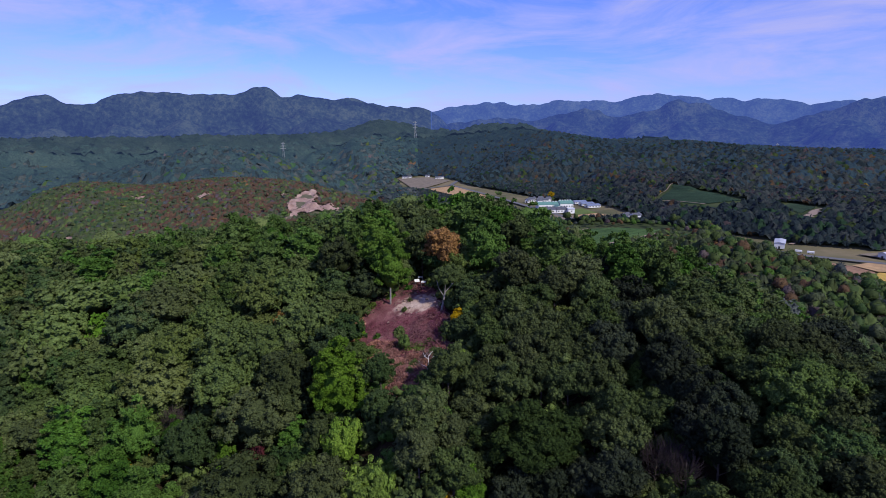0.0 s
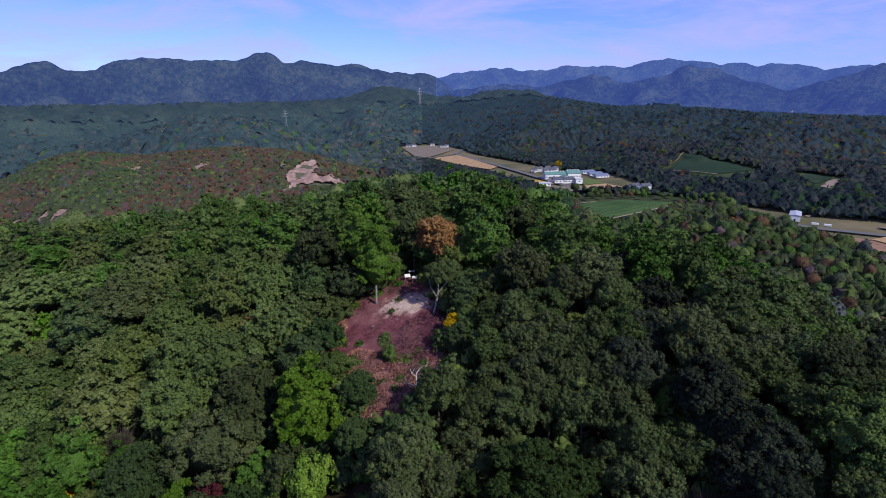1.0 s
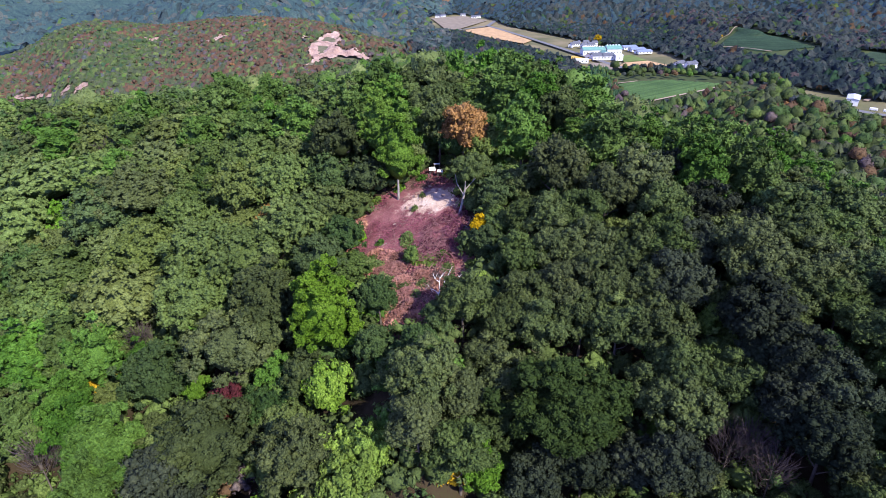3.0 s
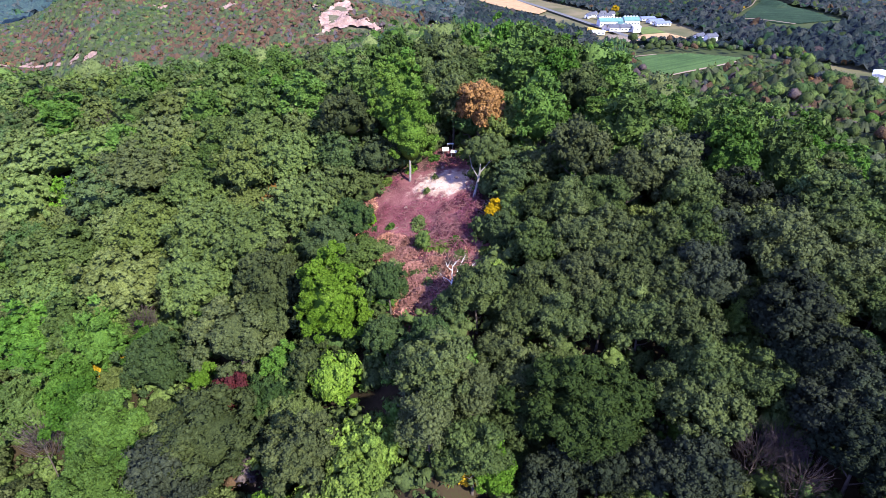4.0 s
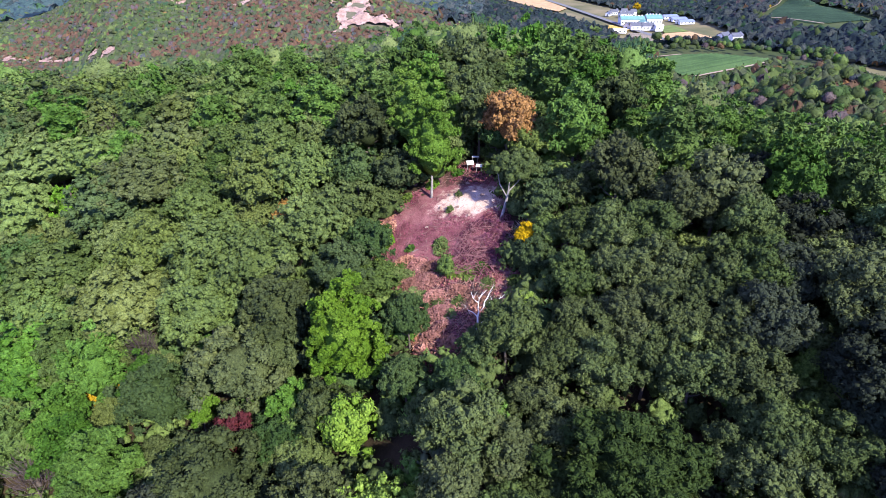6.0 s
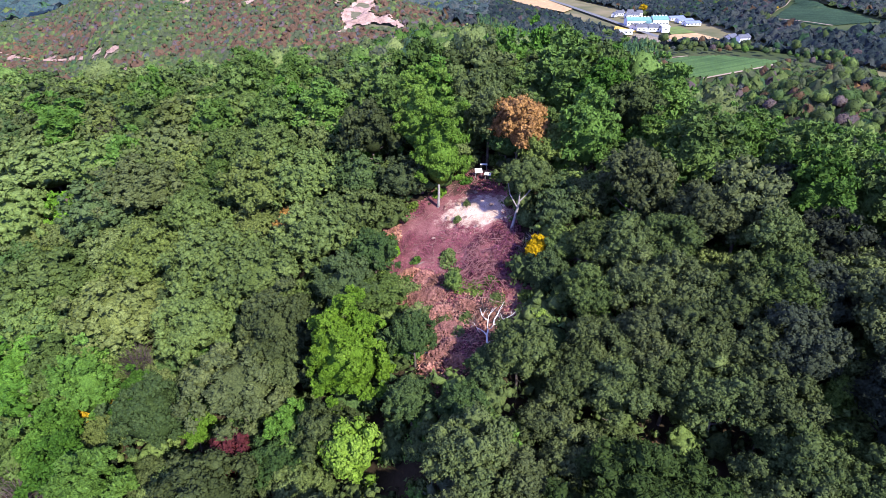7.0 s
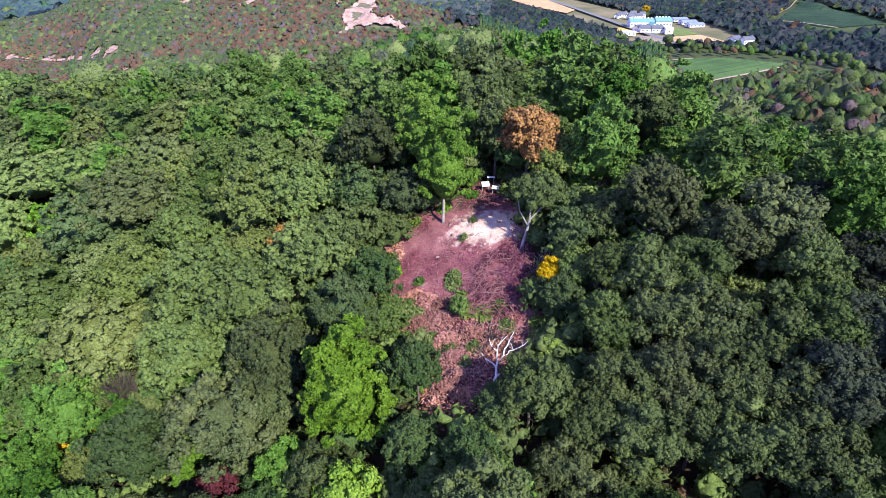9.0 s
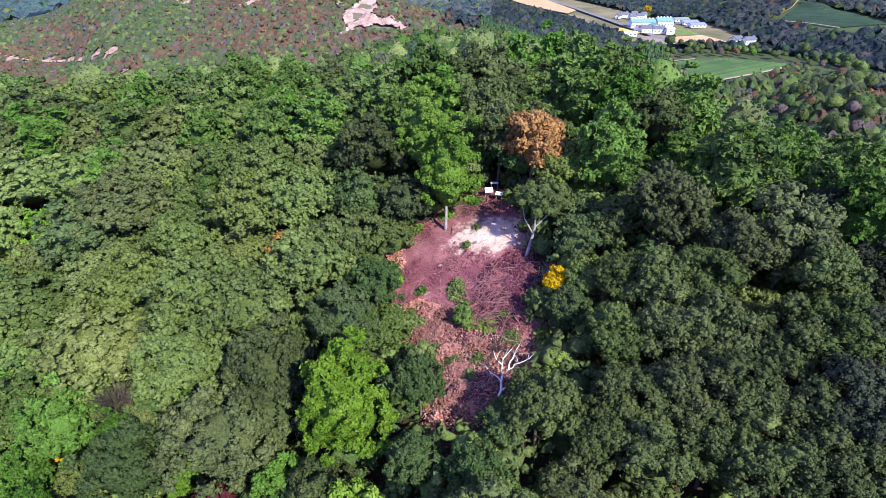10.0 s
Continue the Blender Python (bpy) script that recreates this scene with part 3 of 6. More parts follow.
def tube(points, radii, sides=6):
    """A tapered limb along points, open-ended, as triangles."""
    pts = [Vector(p) for p in points]
    vs = []
    for i, p in enumerate(pts):
        d = (pts[min(i + 1, len(pts) - 1)] - pts[max(i - 1, 0)]).normalized()
        u = d.orthogonal().normalized()
        w = d.cross(u)
        for s in range(sides):
            a = 2 * math.pi * s / sides
            vs.append(p + (u * math.cos(a) + w * math.sin(a)) * radii[i])
    f = []
    for i in range(len(pts) - 1):
        for s in range(sides):
            a, b = i * sides + s, i * sides + (s + 1) % sides
            f += [(a, b, b + sides), (a, b + sides, a + sides)]
    return np.array([v[:] for v in vs]), np.array(f)


def trunk_mesh(rng, height, girth, limbs, spread):
    """Trunk with a few limbs that reach into the crown."""
    lean = rng.normal(size=2) * 0.04 * height
    at = lambda f: np.array([lean[0] * f * f, lean[1] * f * f, -0.5 + (height + 0.5) * f])
    parts = [tube([at(f) for f in np.linspace(0, 1, 6)], np.linspace(girth * 1.25, girth * 0.25, 6), 7)]
    for k in range(limbs):
        f = 0.4 + 0.45 * k / limbs
        a = k * 2.4 + rng.uniform(0, 1)
        o = at(f)
        d = np.array([math.cos(a), math.sin(a), 0.75]) * spread * rng.uniform(0.7, 1.1)
        m = o + d * 0.5 + np.array([0, 0, -0.1 * spread]) + rng.normal(size=3) * 0.12
        parts.append(tube([o, m, o + d], [girth * 0.5, girth * 0.33, girth * 0.1], 5))
    return merge(parts)


def add_tree(name, label, crown, leaf_mat, trunk, bark, group, where):
    root = new(name)
    root.matrix_world = where
    tagged(root, label, "tree", group)
    mesh_object("trunk", *trunk, [bark], root)
    v, f, wood = crown
    mesh_object("crown", v, f, [leaf_mat], root)
    return root


class Kind:
    """One kind of tree: a few grown forms, built on first use and then copied."""

    def __init__(self, name, label, group, mat, grow, forms=3, bark=BARK):
        self.name, self.label, self.group, self.mat, self.grow, self.forms, self.bark, self.made = name, label, group, mat, grow, forms, bark, {}

    def plant(self, rng, x, y, size=1.0, tall=1.0, z=None, turn=None):
        away = math.hypot(x - CENTRE[0], y - CENTRE[1])
        fine = 1.0 if away < 84 else 0.45 if away < 112 else 0.2
        k = (int(rng.integers(self.forms)), fine)
        turn = rng.uniform(0, 360) if turn is None else turn
        m = pose(x, y, land1(x, y) if z is None else z, rng.normal() * 2, rng.normal() * 2, turn) @ Matrix.Diagonal((size, size, size * tall, 1))
        if k not in self.made:
            sub = np.random.default_rng(100 + 7 * k[0] + len(self.name) + len(self.label))
            crown, trunk = self.grow(sub, fine)
            self.made[k] = add_tree(self.name, self.label, crown, self.mat, trunk, self.bark, self.group, Matrix.Identity(4))
            self.made[k].matrix_world = m
            return self.made[k]
        first = self.made[k]
        ob = copy_thing(first, Matrix.Identity(4))
        ob.matrix_basis = m
        return ob


def bossed(r, q, width, height, base, bosses, boss, buds, tufts, leaf, **more):
    """A bossed crown with q times as many, and accordingly larger, leaf tufts."""
    return bossed_crown(r, width, height, base, bosses, boss, buds, int(tufts * q), leaf / math.sqrt(q), **more)


def grow_oak(r, q):
    return bossed(r, q, 5.8, 5.8, 3.4, 30, 0.31, 11 if q > 0.5 else 7 if q > 0.3 else 3, 5200, 0.135, shell=0.78, ragged=0.15), trunk_mesh(r, 6.6, 0.16, 5, 1.8)


def grow_flat_oak(r, q):
    return bossed(r, q, 7.6, 4.8, 3.4, 66, 0.185, 8 if q > 0.5 else 5 if q > 0.3 else 2, 6000, 0.135, shell=0.88, low=-0.15, jitter=0.42, flat=0.75, gather=0.35, ragged=0.08), trunk_mesh(r, 6.6, 0.17, 5, 2.0)


def grow_dome(r, q):
    return bossed(r, q, 6.4, 5.4, 3.2, 52, 0.205, 8 if q > 0.5 else 5 if q > 0.3 else 2, 5600, 0.130, shell=0.87, low=-0.2, jitter=0.45, flat=0.8, gather=0.3, ragged=0.09), trunk_mesh(r, 6.6, 0.16, 5, 1.8)


def grow_vivid(r, q):
    return bossed(r, q, 5.4, 7.6, 2.6, 52, 0.21, 8 if q > 0.5 else 5 if q > 0.3 else 3, 5800, 0.150, shell=0.84, jitter=0.9, taper=0.3, long=2.1, flat=0.6, low=-0.3, ragged=0.2), trunk_mesh(r, 8.0, 0.15, 5, 1.6)


def grow_tall(r, q):
    return bossed_crown(r, 6.0, 9.6, 3.2, 80, 0.17, 7, 9500, 0.135, shell=0.87, jitter=0.8, taper=0.35, low=-0.6, long=1.9, flat=0.55), trunk_mesh(r, 10.0, 0.15, 5, 1.6)


def grow_lime(r, q):
    return bossed_crown(r, 6.0, 8.6, 1.6, 120, 0.14, 7, 15000, 0.115, shell=0.88, jitter=0.7, taper=0.22, long=1.8, flat=0.7, low=-0.35, ragged=0.14), trunk_mesh(r, 8.5, 0.15, 5, 1.6)


def grow_pine(r, q):
    return bossed(r, q, 6.4, 5.6, 3.2, 70, 0.19, 8, 13000, 0.08, jitter=0.9, long=2.6), trunk_mesh(r, 6.6, 0.16, 5, 1.8)


def grow_thin(r, q):
    """A leaning pale trunk that forks under a thin crown set to one side."""
    v, f, wood = lobed_crown(r, 5.6, 2.6, 4.8, 52, 0.16, 2800, 0.12, OCTA, shell=0.86)
    limbs = [tube([(-0.3, -0.2, -0.4), (0, 0.1, 1.0), (0.35, 0.4, 2.4), (0.55, 0.7, 3.4)], [0.22, 0.17, 0.14, 0.12], 8)]
    for q in ([(0.5, 0.6, 3.2), (1.5, 1.0, 4.2), (3.0, 1.8, 5.6)], [(0.5, 0.6, 3.2), (0.6, 1.7, 4.4), (0.9, 3.0, 5.8)], [(0.35, 0.4, 2.6), (-0.5, 1.0, 3.9), (-0.9, 2.2, 5.4)], [(1.5, 1.0, 4.2), (2.2, 2.2, 5.2), (2.6, 3.4, 6.0)], [(0.6, 1.7, 4.4), (1.5, 2.4, 5.3), (1.8, 2.8, 6.1)]):
        limbs.append(tube(q, [0.09, 0.06, 0.03], 6))
    return (v + np.array([1.4, 1.9, -0.2]), f, wood), merge(limbs)


def grow_shrub(r, q):
    return lobed_crown(r, 2.6, 2.0, 0.4, 40, 0.20, 1800, 0.10, ICO1), trunk_mesh(r, 1.5, 0.05, 4, 0.7)


def grow_bare(r, q):
    parts = [trunk_mesh(r, 6.0, 0.07, 9, 1.5)]
    for k in range(260):
        a, u = r.uniform(0, 6.28), math.sqrt(r.uniform(0.02, 1))
        o = np.array([math.cos(a) * 1.5 * u, math.sin(a) * 1.5 * u, r.uniform(3.2, 5.8)])
        d = np.array([0.7 * math.cos(a), 0.7 * math.sin(a), r.uniform(0.5, 1.5)]) * r.uniform(0.5, 1.3) + r.normal(size=3) * 0.2
        parts.append(tube([o, o + d * 0.5 + r.normal(size=3) * 0.12, o + d], [0.028, 0.02, 0.008], 3))
    twigs = merge(parts[1:])
    return (*twigs, 0), parts[0]


WOOD = "trees of the near hill"
OAKS = Kind("evergreen_oak_tree", "dark olive-green evergreen oak with a dense rounded crown", WOOD, OAK, grow_oak, 4)
FLATS = Kind("broadleaf_tree", "olive-green broadleaf tree with a broad flat-topped crown", WOOD, OLIVE, grow_flat_oak, 4)
MOSSES = Kind("broadleaf_tree", "yellowish-olive broadleaf tree with a broad flat-topped crown", WOOD, MOSS, grow_flat_oak, 2)
DARKS = Kind("evergreen_oak_tree", "very dark green evergreen oak with a lumpy crown", WOOD, DARK_OAK, grow_oak, 3)
SPRINGS = Kind("deciduous_tree", "fresh yellow-green young tree between darker crowns", WOOD, SPRING, grow_vivid, 2)
BLUES = Kind("broadleaf_tree", "blue-green broadleaf tree with a dense rounded crown", WOOD, BLUEGREEN, grow_dome, 3)
DOMES = Kind("evergreen_oak_tree", "grey-green evergreen oak with a smooth domed crown", WOOD, OAK, grow_dome, 3)
VIVIDS = Kind("deciduous_tree", "vivid green deciduous tree with tiered feathery branches", WOOD, VIVID, grow_vivid, 4)
LIMES = Kind("deciduous_tree", "bright lime-green deciduous tree standing out of the wood", WOOD, LIME, grow_lime, 1)
ORANGES = Kind("autumn_tree", "autumn tree with orange-brown leaves on a rounded crown", WOOD, ORANGE, grow_oak, 2)
TALLS = Kind("deciduous_tree", "tall bright green tree with a bare pale trunk above the clearing", WOOD, SPRING, grow_tall, 1, PALE_BARK)
PALE_OAKS = Kind("pale_trunk_tree", "thin-crowned tree with a pale grey trunk beside the clearing", WOOD, OAK, grow_thin, 1, PALE_BARK)
PINES = Kind("pine_tree", "dark green pine with a fine-needled rounded crown", WOOD, PINE, grow_pine, 1)
YELLOWS = Kind("autumn_tree", "small golden-yellow autumn tree beside the clearing", WOOD, YELLOW, grow_oak, 1)
BARES = Kind("bare_tree", "leafless purple-grey tree with fine upright twigs", WOOD, PURPLE, grow_bare, 2)
LIME_SHRUBS = Kind("shrub", "bright yellow-green shrub among the trees", "shrubs in the wood", LIME, grow_shrub, 2)
WINE_SHRUBS = Kind("shrub", "wine-red autumn shrub between dark trees", "shrubs in the wood", WINE, grow_shrub, 1)
GREEN_SHRUBS = Kind("shrub", "green leafy shrub at the clearing's edge", "shrubs in the wood", OLIVE, grow_shrub, 2)

CLEARING = [(-14.3, 84), (-15.2, 90.5), (-12.7, 94.0), (-9.3, 95.8), (-7, 99.3), (-3.4, 99.3), (-1.7, 94), (0, 87), (0.8, 80), (2.4, 77), (1.0, 73.5), (-3, 71.5), (-6, 68.5), (-8.4, 69.5), (-7.8, 75.5), (-13, 80.5)]


def inside(poly, x, y):
    x, y = np.asarray(x, float), np.asarray(y, float)
    hit = np.zeros(x.shape, bool)
    for (x0, y0), (x1, y1) in zip(poly, poly[1:] + poly[:1]):
        hit ^= ((y0 > y) != (y1 > y)) & (x < (x1 - x0) * (y - y0) / (y1 - y0 + 1e-9) + x0)
    return hit


def scatter_points(rng, step, r_lo, r_hi, az_lo, az_hi):
    """Jittered places, one to a square of the given step, in a sector of the land."""
    g = np.arange(-r_hi, r_hi, step)
    X, Y = np.meshgrid(g, g)
    X = X.ravel() + rng.uniform(-0.42, 0.42, X.size) * step
    Y = Y.ravel() + rng.uniform(-0.42, 0.42, Y.size) * step
    r, az = np.hypot(X, Y), np.degrees(np.arctan2(X, Y))
    k = (r > r_lo) & (r < r_hi) & (az > az_lo) & (az < az_hi)
    return X[k] + CENTRE[0], Y[k] + CENTRE[1], r[k], az[k]


# ---- where the single trees of the near hill stand: x, y, size; stand by stand ----
STANDS = [
    (VIVIDS, [(-70.0, 107.9, 1.6), (-56.6, 109.0, 1.4), (-44.9, 106.2, 1.18), (-34.6, 104.4, 1.23), (-26.7, 105.6, 1.5), (-18.7, 107.5, 1.32), (-53.7, 71.8, 1.6), (-36.9, 60.3, 1.4), (-37.0, 57.0, 1.2), (-50.2, 64.9, 1.2), (-47.4, 71.6, 1.15), (-43.4, 70.8, 1.15), (-45.4, 66.6, 1.1), (-41.8, 63.4, 1.15)]),
    (VIVIDS, [(4.8, 111.0, 1.3), (10.0, 109.5, 1.3), (17.0, 107.5, 1.4), (7.1, 95.4, 1.2), (18.1, 91.1, 1.46), (25.7, 100.1, 1.0), (27.6, 91.0, 1.3), (26.7, 84.4, 1.25), (9.1, 94.6, 0.65), (34, 96, 1.2), (33.6, 86.0, 1.2)]),
    (SPRINGS, [(14.4, 97.6, 0.74), (-61.9, 94.4, 0.79), (-20.7, 99.9, 0.65), (-15.4, 107.0, 0.62), (24.6, 67.8, 0.48), (3.4, 54.7, 0.65), (-29.7, 67.5, 0.61), (-24.0, 90.8, 0.5)]),
    (OAKS, [(-79.0, 118.6, 1.7), (-18.8, 98.8, 1.22), (-4.6, 100.9, 1.04), (-6.6, 109.5, 1.1), (13.2, 103.5, 1.21), (11.0, 85.7, 1.08), (19.8, 82.1, 1.17), (16.1, 81.7, 1.01), (6.4, 86.6, 0.63), (6.7, 80.2, 0.79), (9.7, 79.0, 0.91), (13.5, 79.1, 0.92), (21.9, 79.0, 0.97), (6.8, 75.2, 0.79), (10.5, 75.3, 0.88), (14.4, 75.2, 0.85), (18.4, 73.7, 0.94), (21.8, 74.0, 1.0)]),
    (OAKS, [(6.8, 71.0, 0.84), (10.8, 71.2, 0.92), (14.8, 70.7, 0.93), (18.2, 69.8, 0.94), (0.8, 69.1, 0.86), (4.7, 68.0, 0.82), (8.7, 67.4, 0.9), (12.7, 68.3, 0.84), (15.9, 66.4, 0.91), (19.5, 66.1, 0.93), (-2.5, 59.4, 0.93), (-2.2, 55.1, 0.82), (1.4, 54.5, 0.88), (1.4, 59.4, 0.79), (20.3, 62.5, 0.93), (20.3, 59.0, 0.96), (24.9, 60.3, 0.84), (18.2, 61.5, 0.75)]),
    (DOMES, [(-22.3, 73.7, 1.2), (-24.6, 68.2, 1.45), (-21.6, 70.8, 0.92), (-15.1, 64.8, 0.8), (-23.5, 58.5, 1.55), (-13.2, 55.4, 1.1)]),
    (DARKS, [(24.8, 73.7, 0.89), (21.5, 69.6, 1.0), (27.2, 80.6, 0.89), (25.1, 87.2, 0.94), (29.8, 60.9, 1.0), (31.6, 58.2, 0.95), (28.3, 57.6, 0.93), (29.6, 54.2, 1.0), (19.0, 54.7, 0.93), (16.6, 55.8, 0.81), (11.9, 55.7, 0.81), (7.7, 54.8, 0.84), (-27.0, 55.7, 1.28), (27.5, 64.8, 1.07), (28.3, 62.3, 0.78)]),
    (BLUES, [(-2.2, 98.8, 0.8), (4.0, 85.6, 0.72), (2.7, 79.3, 0.6), (-53.0, 91.1, 1.45), (-18.9, 93.0, 0.94), (-14.0, 92.6, 0.8), (-14.9, 82.5, 0.8), (-17.0, 78.3, 0.95), (-8.6, 71.9, 0.66), (-7.9, 66.0, 0.62), (-52.9, 76.0, 1.17), (-33.2, 67.0, 1.12), (3.6, 88.8, 0.6), (-3.4, 65.0, 0.6)]),
    (FLATS, [(-66.6, 100.6, 1.65), (-58.0, 99.4, 1.46), (-48.9, 94.1, 1.43), (-49.5, 99.3, 1.13), (-38.5, 89.7, 1.02), (-25.6, 93.5, 1.1), (-19.2, 87.6, 0.96), (-21.6, 84.5, 1.15), (-26.3, 79.7, 1.28), (-32.8, 82.6, 1.24), (-55.1, 82.9, 1.49), (-54.1, 78.2, 1.28), (-31.5, 75.6, 1.22), (-44.4, 75.7, 0.95), (-32.2, 98.4, 1.15), (-38.9, 100.4, 1.06), (-27.3, 102.7, 0.9)]),
    (MOSSES, [(-52.5, 111.2, 1.4), (-31.6, 92.0, 1.18), (-42.5, 84.0, 1.11), (-43.6, 78.2, 1.45), (-45.7, 99.8, 0.92), (5.3, 106.0, 0.64), (17.8, 78.4, 0.6), (-31.1, 89.0, 0.7), (2.4, 96.8, 0.8)]),
    (ORANGES, [(-43.2, 114.5, 0.8), (-40.2, 113.5, 0.6), (-0.9, 97.0, 1.1), (-15.0, 113.0, 0.5), (10.0, 97.4, 0.36)]),
    (BARES, [(-62.0, 109.0, 1.3), (-60.0, 111.5, 1.1), (23.5, 56.1, 0.9), (26.1, 53.6, 0.9), (25.6, 56.6, 0.8), (-47.0, 62.2, 1.2), (-39.1, 73.6, 0.86), (-23.4, 81.9, 0.6), (-30.2, 89.2, 0.6)]),
    (MOSSES, [(-49.0, 67.6, 0.7), (-40.2, 68.4, 0.6)]),
    (DARKS, [(-45.4, 69.2, 0.5), (-43.6, 66.4, 0.5), (-39.6, 65.2, 0.6)]),
    (PINES, [(10.4, 59.4, 1.6)]),
    (TALLS, [(-9.6, 92.6, 1.0), (-12.3, 98.8, 1.1)]),
    (LIMES, [(-14.2, 69.8, 1.3)]),
    (PALE_OAKS, [(-0.6, 87.6, 1.0)]),
    (YELLOWS, [(2.0, 81.9, 0.46)]),
    (LIME_SHRUBS, [(-12.4, 63.4, 1.9), (-9.4, 56.8, 1.7), (-8.2, 53.6, 2.0), (-11.5, 51.8, 2.0), (-15.8, 52.0, 2.0), (-6.6, 55.6, 1.6), (2.4, 75.2, 0.9), (-13.7, 86.0, 0.6), (-13.9, 81.9, 0.7)]),
    (WINE_SHRUBS, [(-25.0, 65.6, 1.6), (-23.6, 64.6, 1.2)]),
    (GREEN_SHRUBS, [(-9.4, 75.5, 1.0), (-6.2, 79.8, 0.75), (-3.0, 99.0, 0.8), (-2.2, 100.5, 0.9)])]
TALLNESS = {"shrub": 1.35, "autumn_tree": 1.0, "bare_tree": 1.15}


def hides_clearing(x, y, top):
    """Whether a treetop stands between the hover point and the clearing's floor."""
    e = (-1.7, 37.7, 90.0)
    for drop in (58.0, 60.0):
        k = (e[2] - drop) / max(0.1, e[2] - top)
        if inside(CLEARING, np.array([e[0] + (x - e[0]) * k]), np.array([e[1] + (y - e[1]) * k]))[0]:
            return True
    return False


GLADE = [(-16.0, 54.5), (-5.5, 52.5), (-7, 59), (-10, 66.5), (-14.8, 67)]


def hides_glade(x, y, top):
    e = (2.6, 22.2, 90.7)
    k = (e[2] - 49.0) / max(0.1, e[2] - top)
    return bool(inside(GLADE, np.array([e[0] + (x - e[0]) * k]), np.array([e[1] + (y - e[1]) * k]))[0])


def near_wood():
    rng = np.random.default_rng(11)
    taken = []
    for kind, places in STANDS:
        for x, y, size in places:
            kind.plant(rng, x, y, size, min(TALLNESS.get(kind.name, 1.0), 1.2 / size if size > 1.2 and "shrub" not in kind.name else 2.0), None, 0 if kind is PALE_OAKS else None)
            taken.append((x, y, (1.3 if "shrub" in kind.name else 2.45) * size))
    rng = np.random.default_rng(12)
    taken += [(-13.2, 65.6, 2.6), (1.4, 92.6, 3.0), (-4.2, 67.6, 2.7), (-0.8, 66.4, 2.4), (11.4, 60.6, 4.6), (-24.8, 63.0, 2.8), (-43.5, 63.5, 2.0), (1.4, 84.6, 3.3), (1.0, 88.5, 2.6), (4.0, 74.6, 2.4), (4.6, 77.0, 2.0), (-26.6, 64.6, 2.4), (-14.4, 60.0, 2.6)]       # low growth only round the pale trunk
    taken += [(-12.6, 66.4, 2.6), (-10.6, 67.2, 2.2), (-17.4, 68.4, 1.6)]
    held = np.array(taken)
    X, Y, R, A = scatter_points(rng, 3.7, 50, 166, -44, 40)
    edge = np.interp(A, HILL[:, 0], HILL[:, 4])
    keep = R < np.where(A < 12, np.minimum(edge + 4, 166), edge + 36)
    keep &= (R < np.minimum(112, edge + 4)) | (np.arange(len(R)) % 3 > 0)
    keep &= ~inside(CLEARING, X, Y) & ~inside(GLADE, X, Y) & (R > np.interp(A, [-40, -20, 0, 20, 40], [66, 56, 52, 48, 50]))
    patch = fbm(X, Y, 26, 2, 41)
    for i, (x, y, r, a, p) in enumerate(zip(X[keep], Y[keep], R[keep], A[keep], patch[keep])):
        rng = np.random.default_rng(1000 + i)
        room = float((np.hypot(held[:, 0] - x, held[:, 1] - y) - held[:, 2]).min())
        if room < 0:
            continue
        q = rng.uniform()
        if (y > 84 + 0.15 * x and a > -8) or (r > 125 and a > -22):
            kind = VIVIDS if q < 0.55 else OAKS if q < 0.82 else FLATS if q < 0.993 else ORANGES
        elif a > 14 and r > 84:
            kind = DARKS if q < 0.4 else OAKS if q < 0.75 else VIVIDS if q < 0.9 else BLUES
        elif a > 1:
            kind = OAKS if q < 0.75 else BLUES if q < 0.9 else VIVIDS if q > 0.98 else FLATS
        elif x < -30 and y < 75:
            kind = VIVIDS if q < 0.3 else OAKS if q < 0.7 else FLATS
        else:
            kind = FLATS if q < 0.50 + 0.3 * p else MOSSES if q < 0.60 + 0.3 * p else DOMES if q < 0.72 else BLUES if q < 0.90 else VIVIDS if q < 0.993 else ORANGES
        size, tall = float(rng.uniform(0.70, 1.12)), float(rng.uniform(0.82, 1.0))
        if 6 < a < 15 and r > 92:
            size *= 0.85
        elif r > 112:
            size *= 1.25
        elif room < 2.6:            # young trees in the gaps between the old ones
            size, tall = min(size, 0.56 + 0.16 * room), tall * 0.92
        if -9 < x < 7 and y < 74 and kind is VIVIDS:
            kind = OAKS
        if 0 < x < 9.5 and 73 < y < 91:
            size = min(size, 0.62)
        z = land1(x, y)
        while r < 112 and size > 0.3 and (any(hides_glade(x + u * size, y, z + 7.8 * size * tall) for u in (-1.8, 0, 1.8)) or hides_clearing(x, y, z + 8.6 * size * tall) or hides_clearing(x - 1.6 * size, y, z + 7.6 * size * tall) or hides_clearing(x + 1.6 * size, y, z + 7.6 * size * tall)):
            size *= 0.85
        if size > 0.34:
            kind.plant(rng, float(x), float(y), size, tall, z)


near_wood()

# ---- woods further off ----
# Distance haze is painted into both leaf colours as a blue shift.
HAZED_DEEP = foliage("leaf_deep_forest_hazed", (0.018, 0.030, 0.032), (0.029, 0.045, 0.047), (0.044, 0.064, 0.064), 0.03, grain=0.8, vary=0.25, gap=0.5)
HAZED_MUTED = foliage("leaf_muted_forest_hazed", (0.041, 0.051, 0.050), (0.058, 0.070, 0.067), (0.080, 0.092, 0.084), 0.03, grain=0.8, vary=0.25, gap=0.5)
FAR_MATS = [OAK, OLIVE, BLUEGREEN, VIVID, CEDAR, SCRUB, RUST, ORANGE, PURPLE, YELLOW, HAZED_DEEP, HAZED_MUTED]


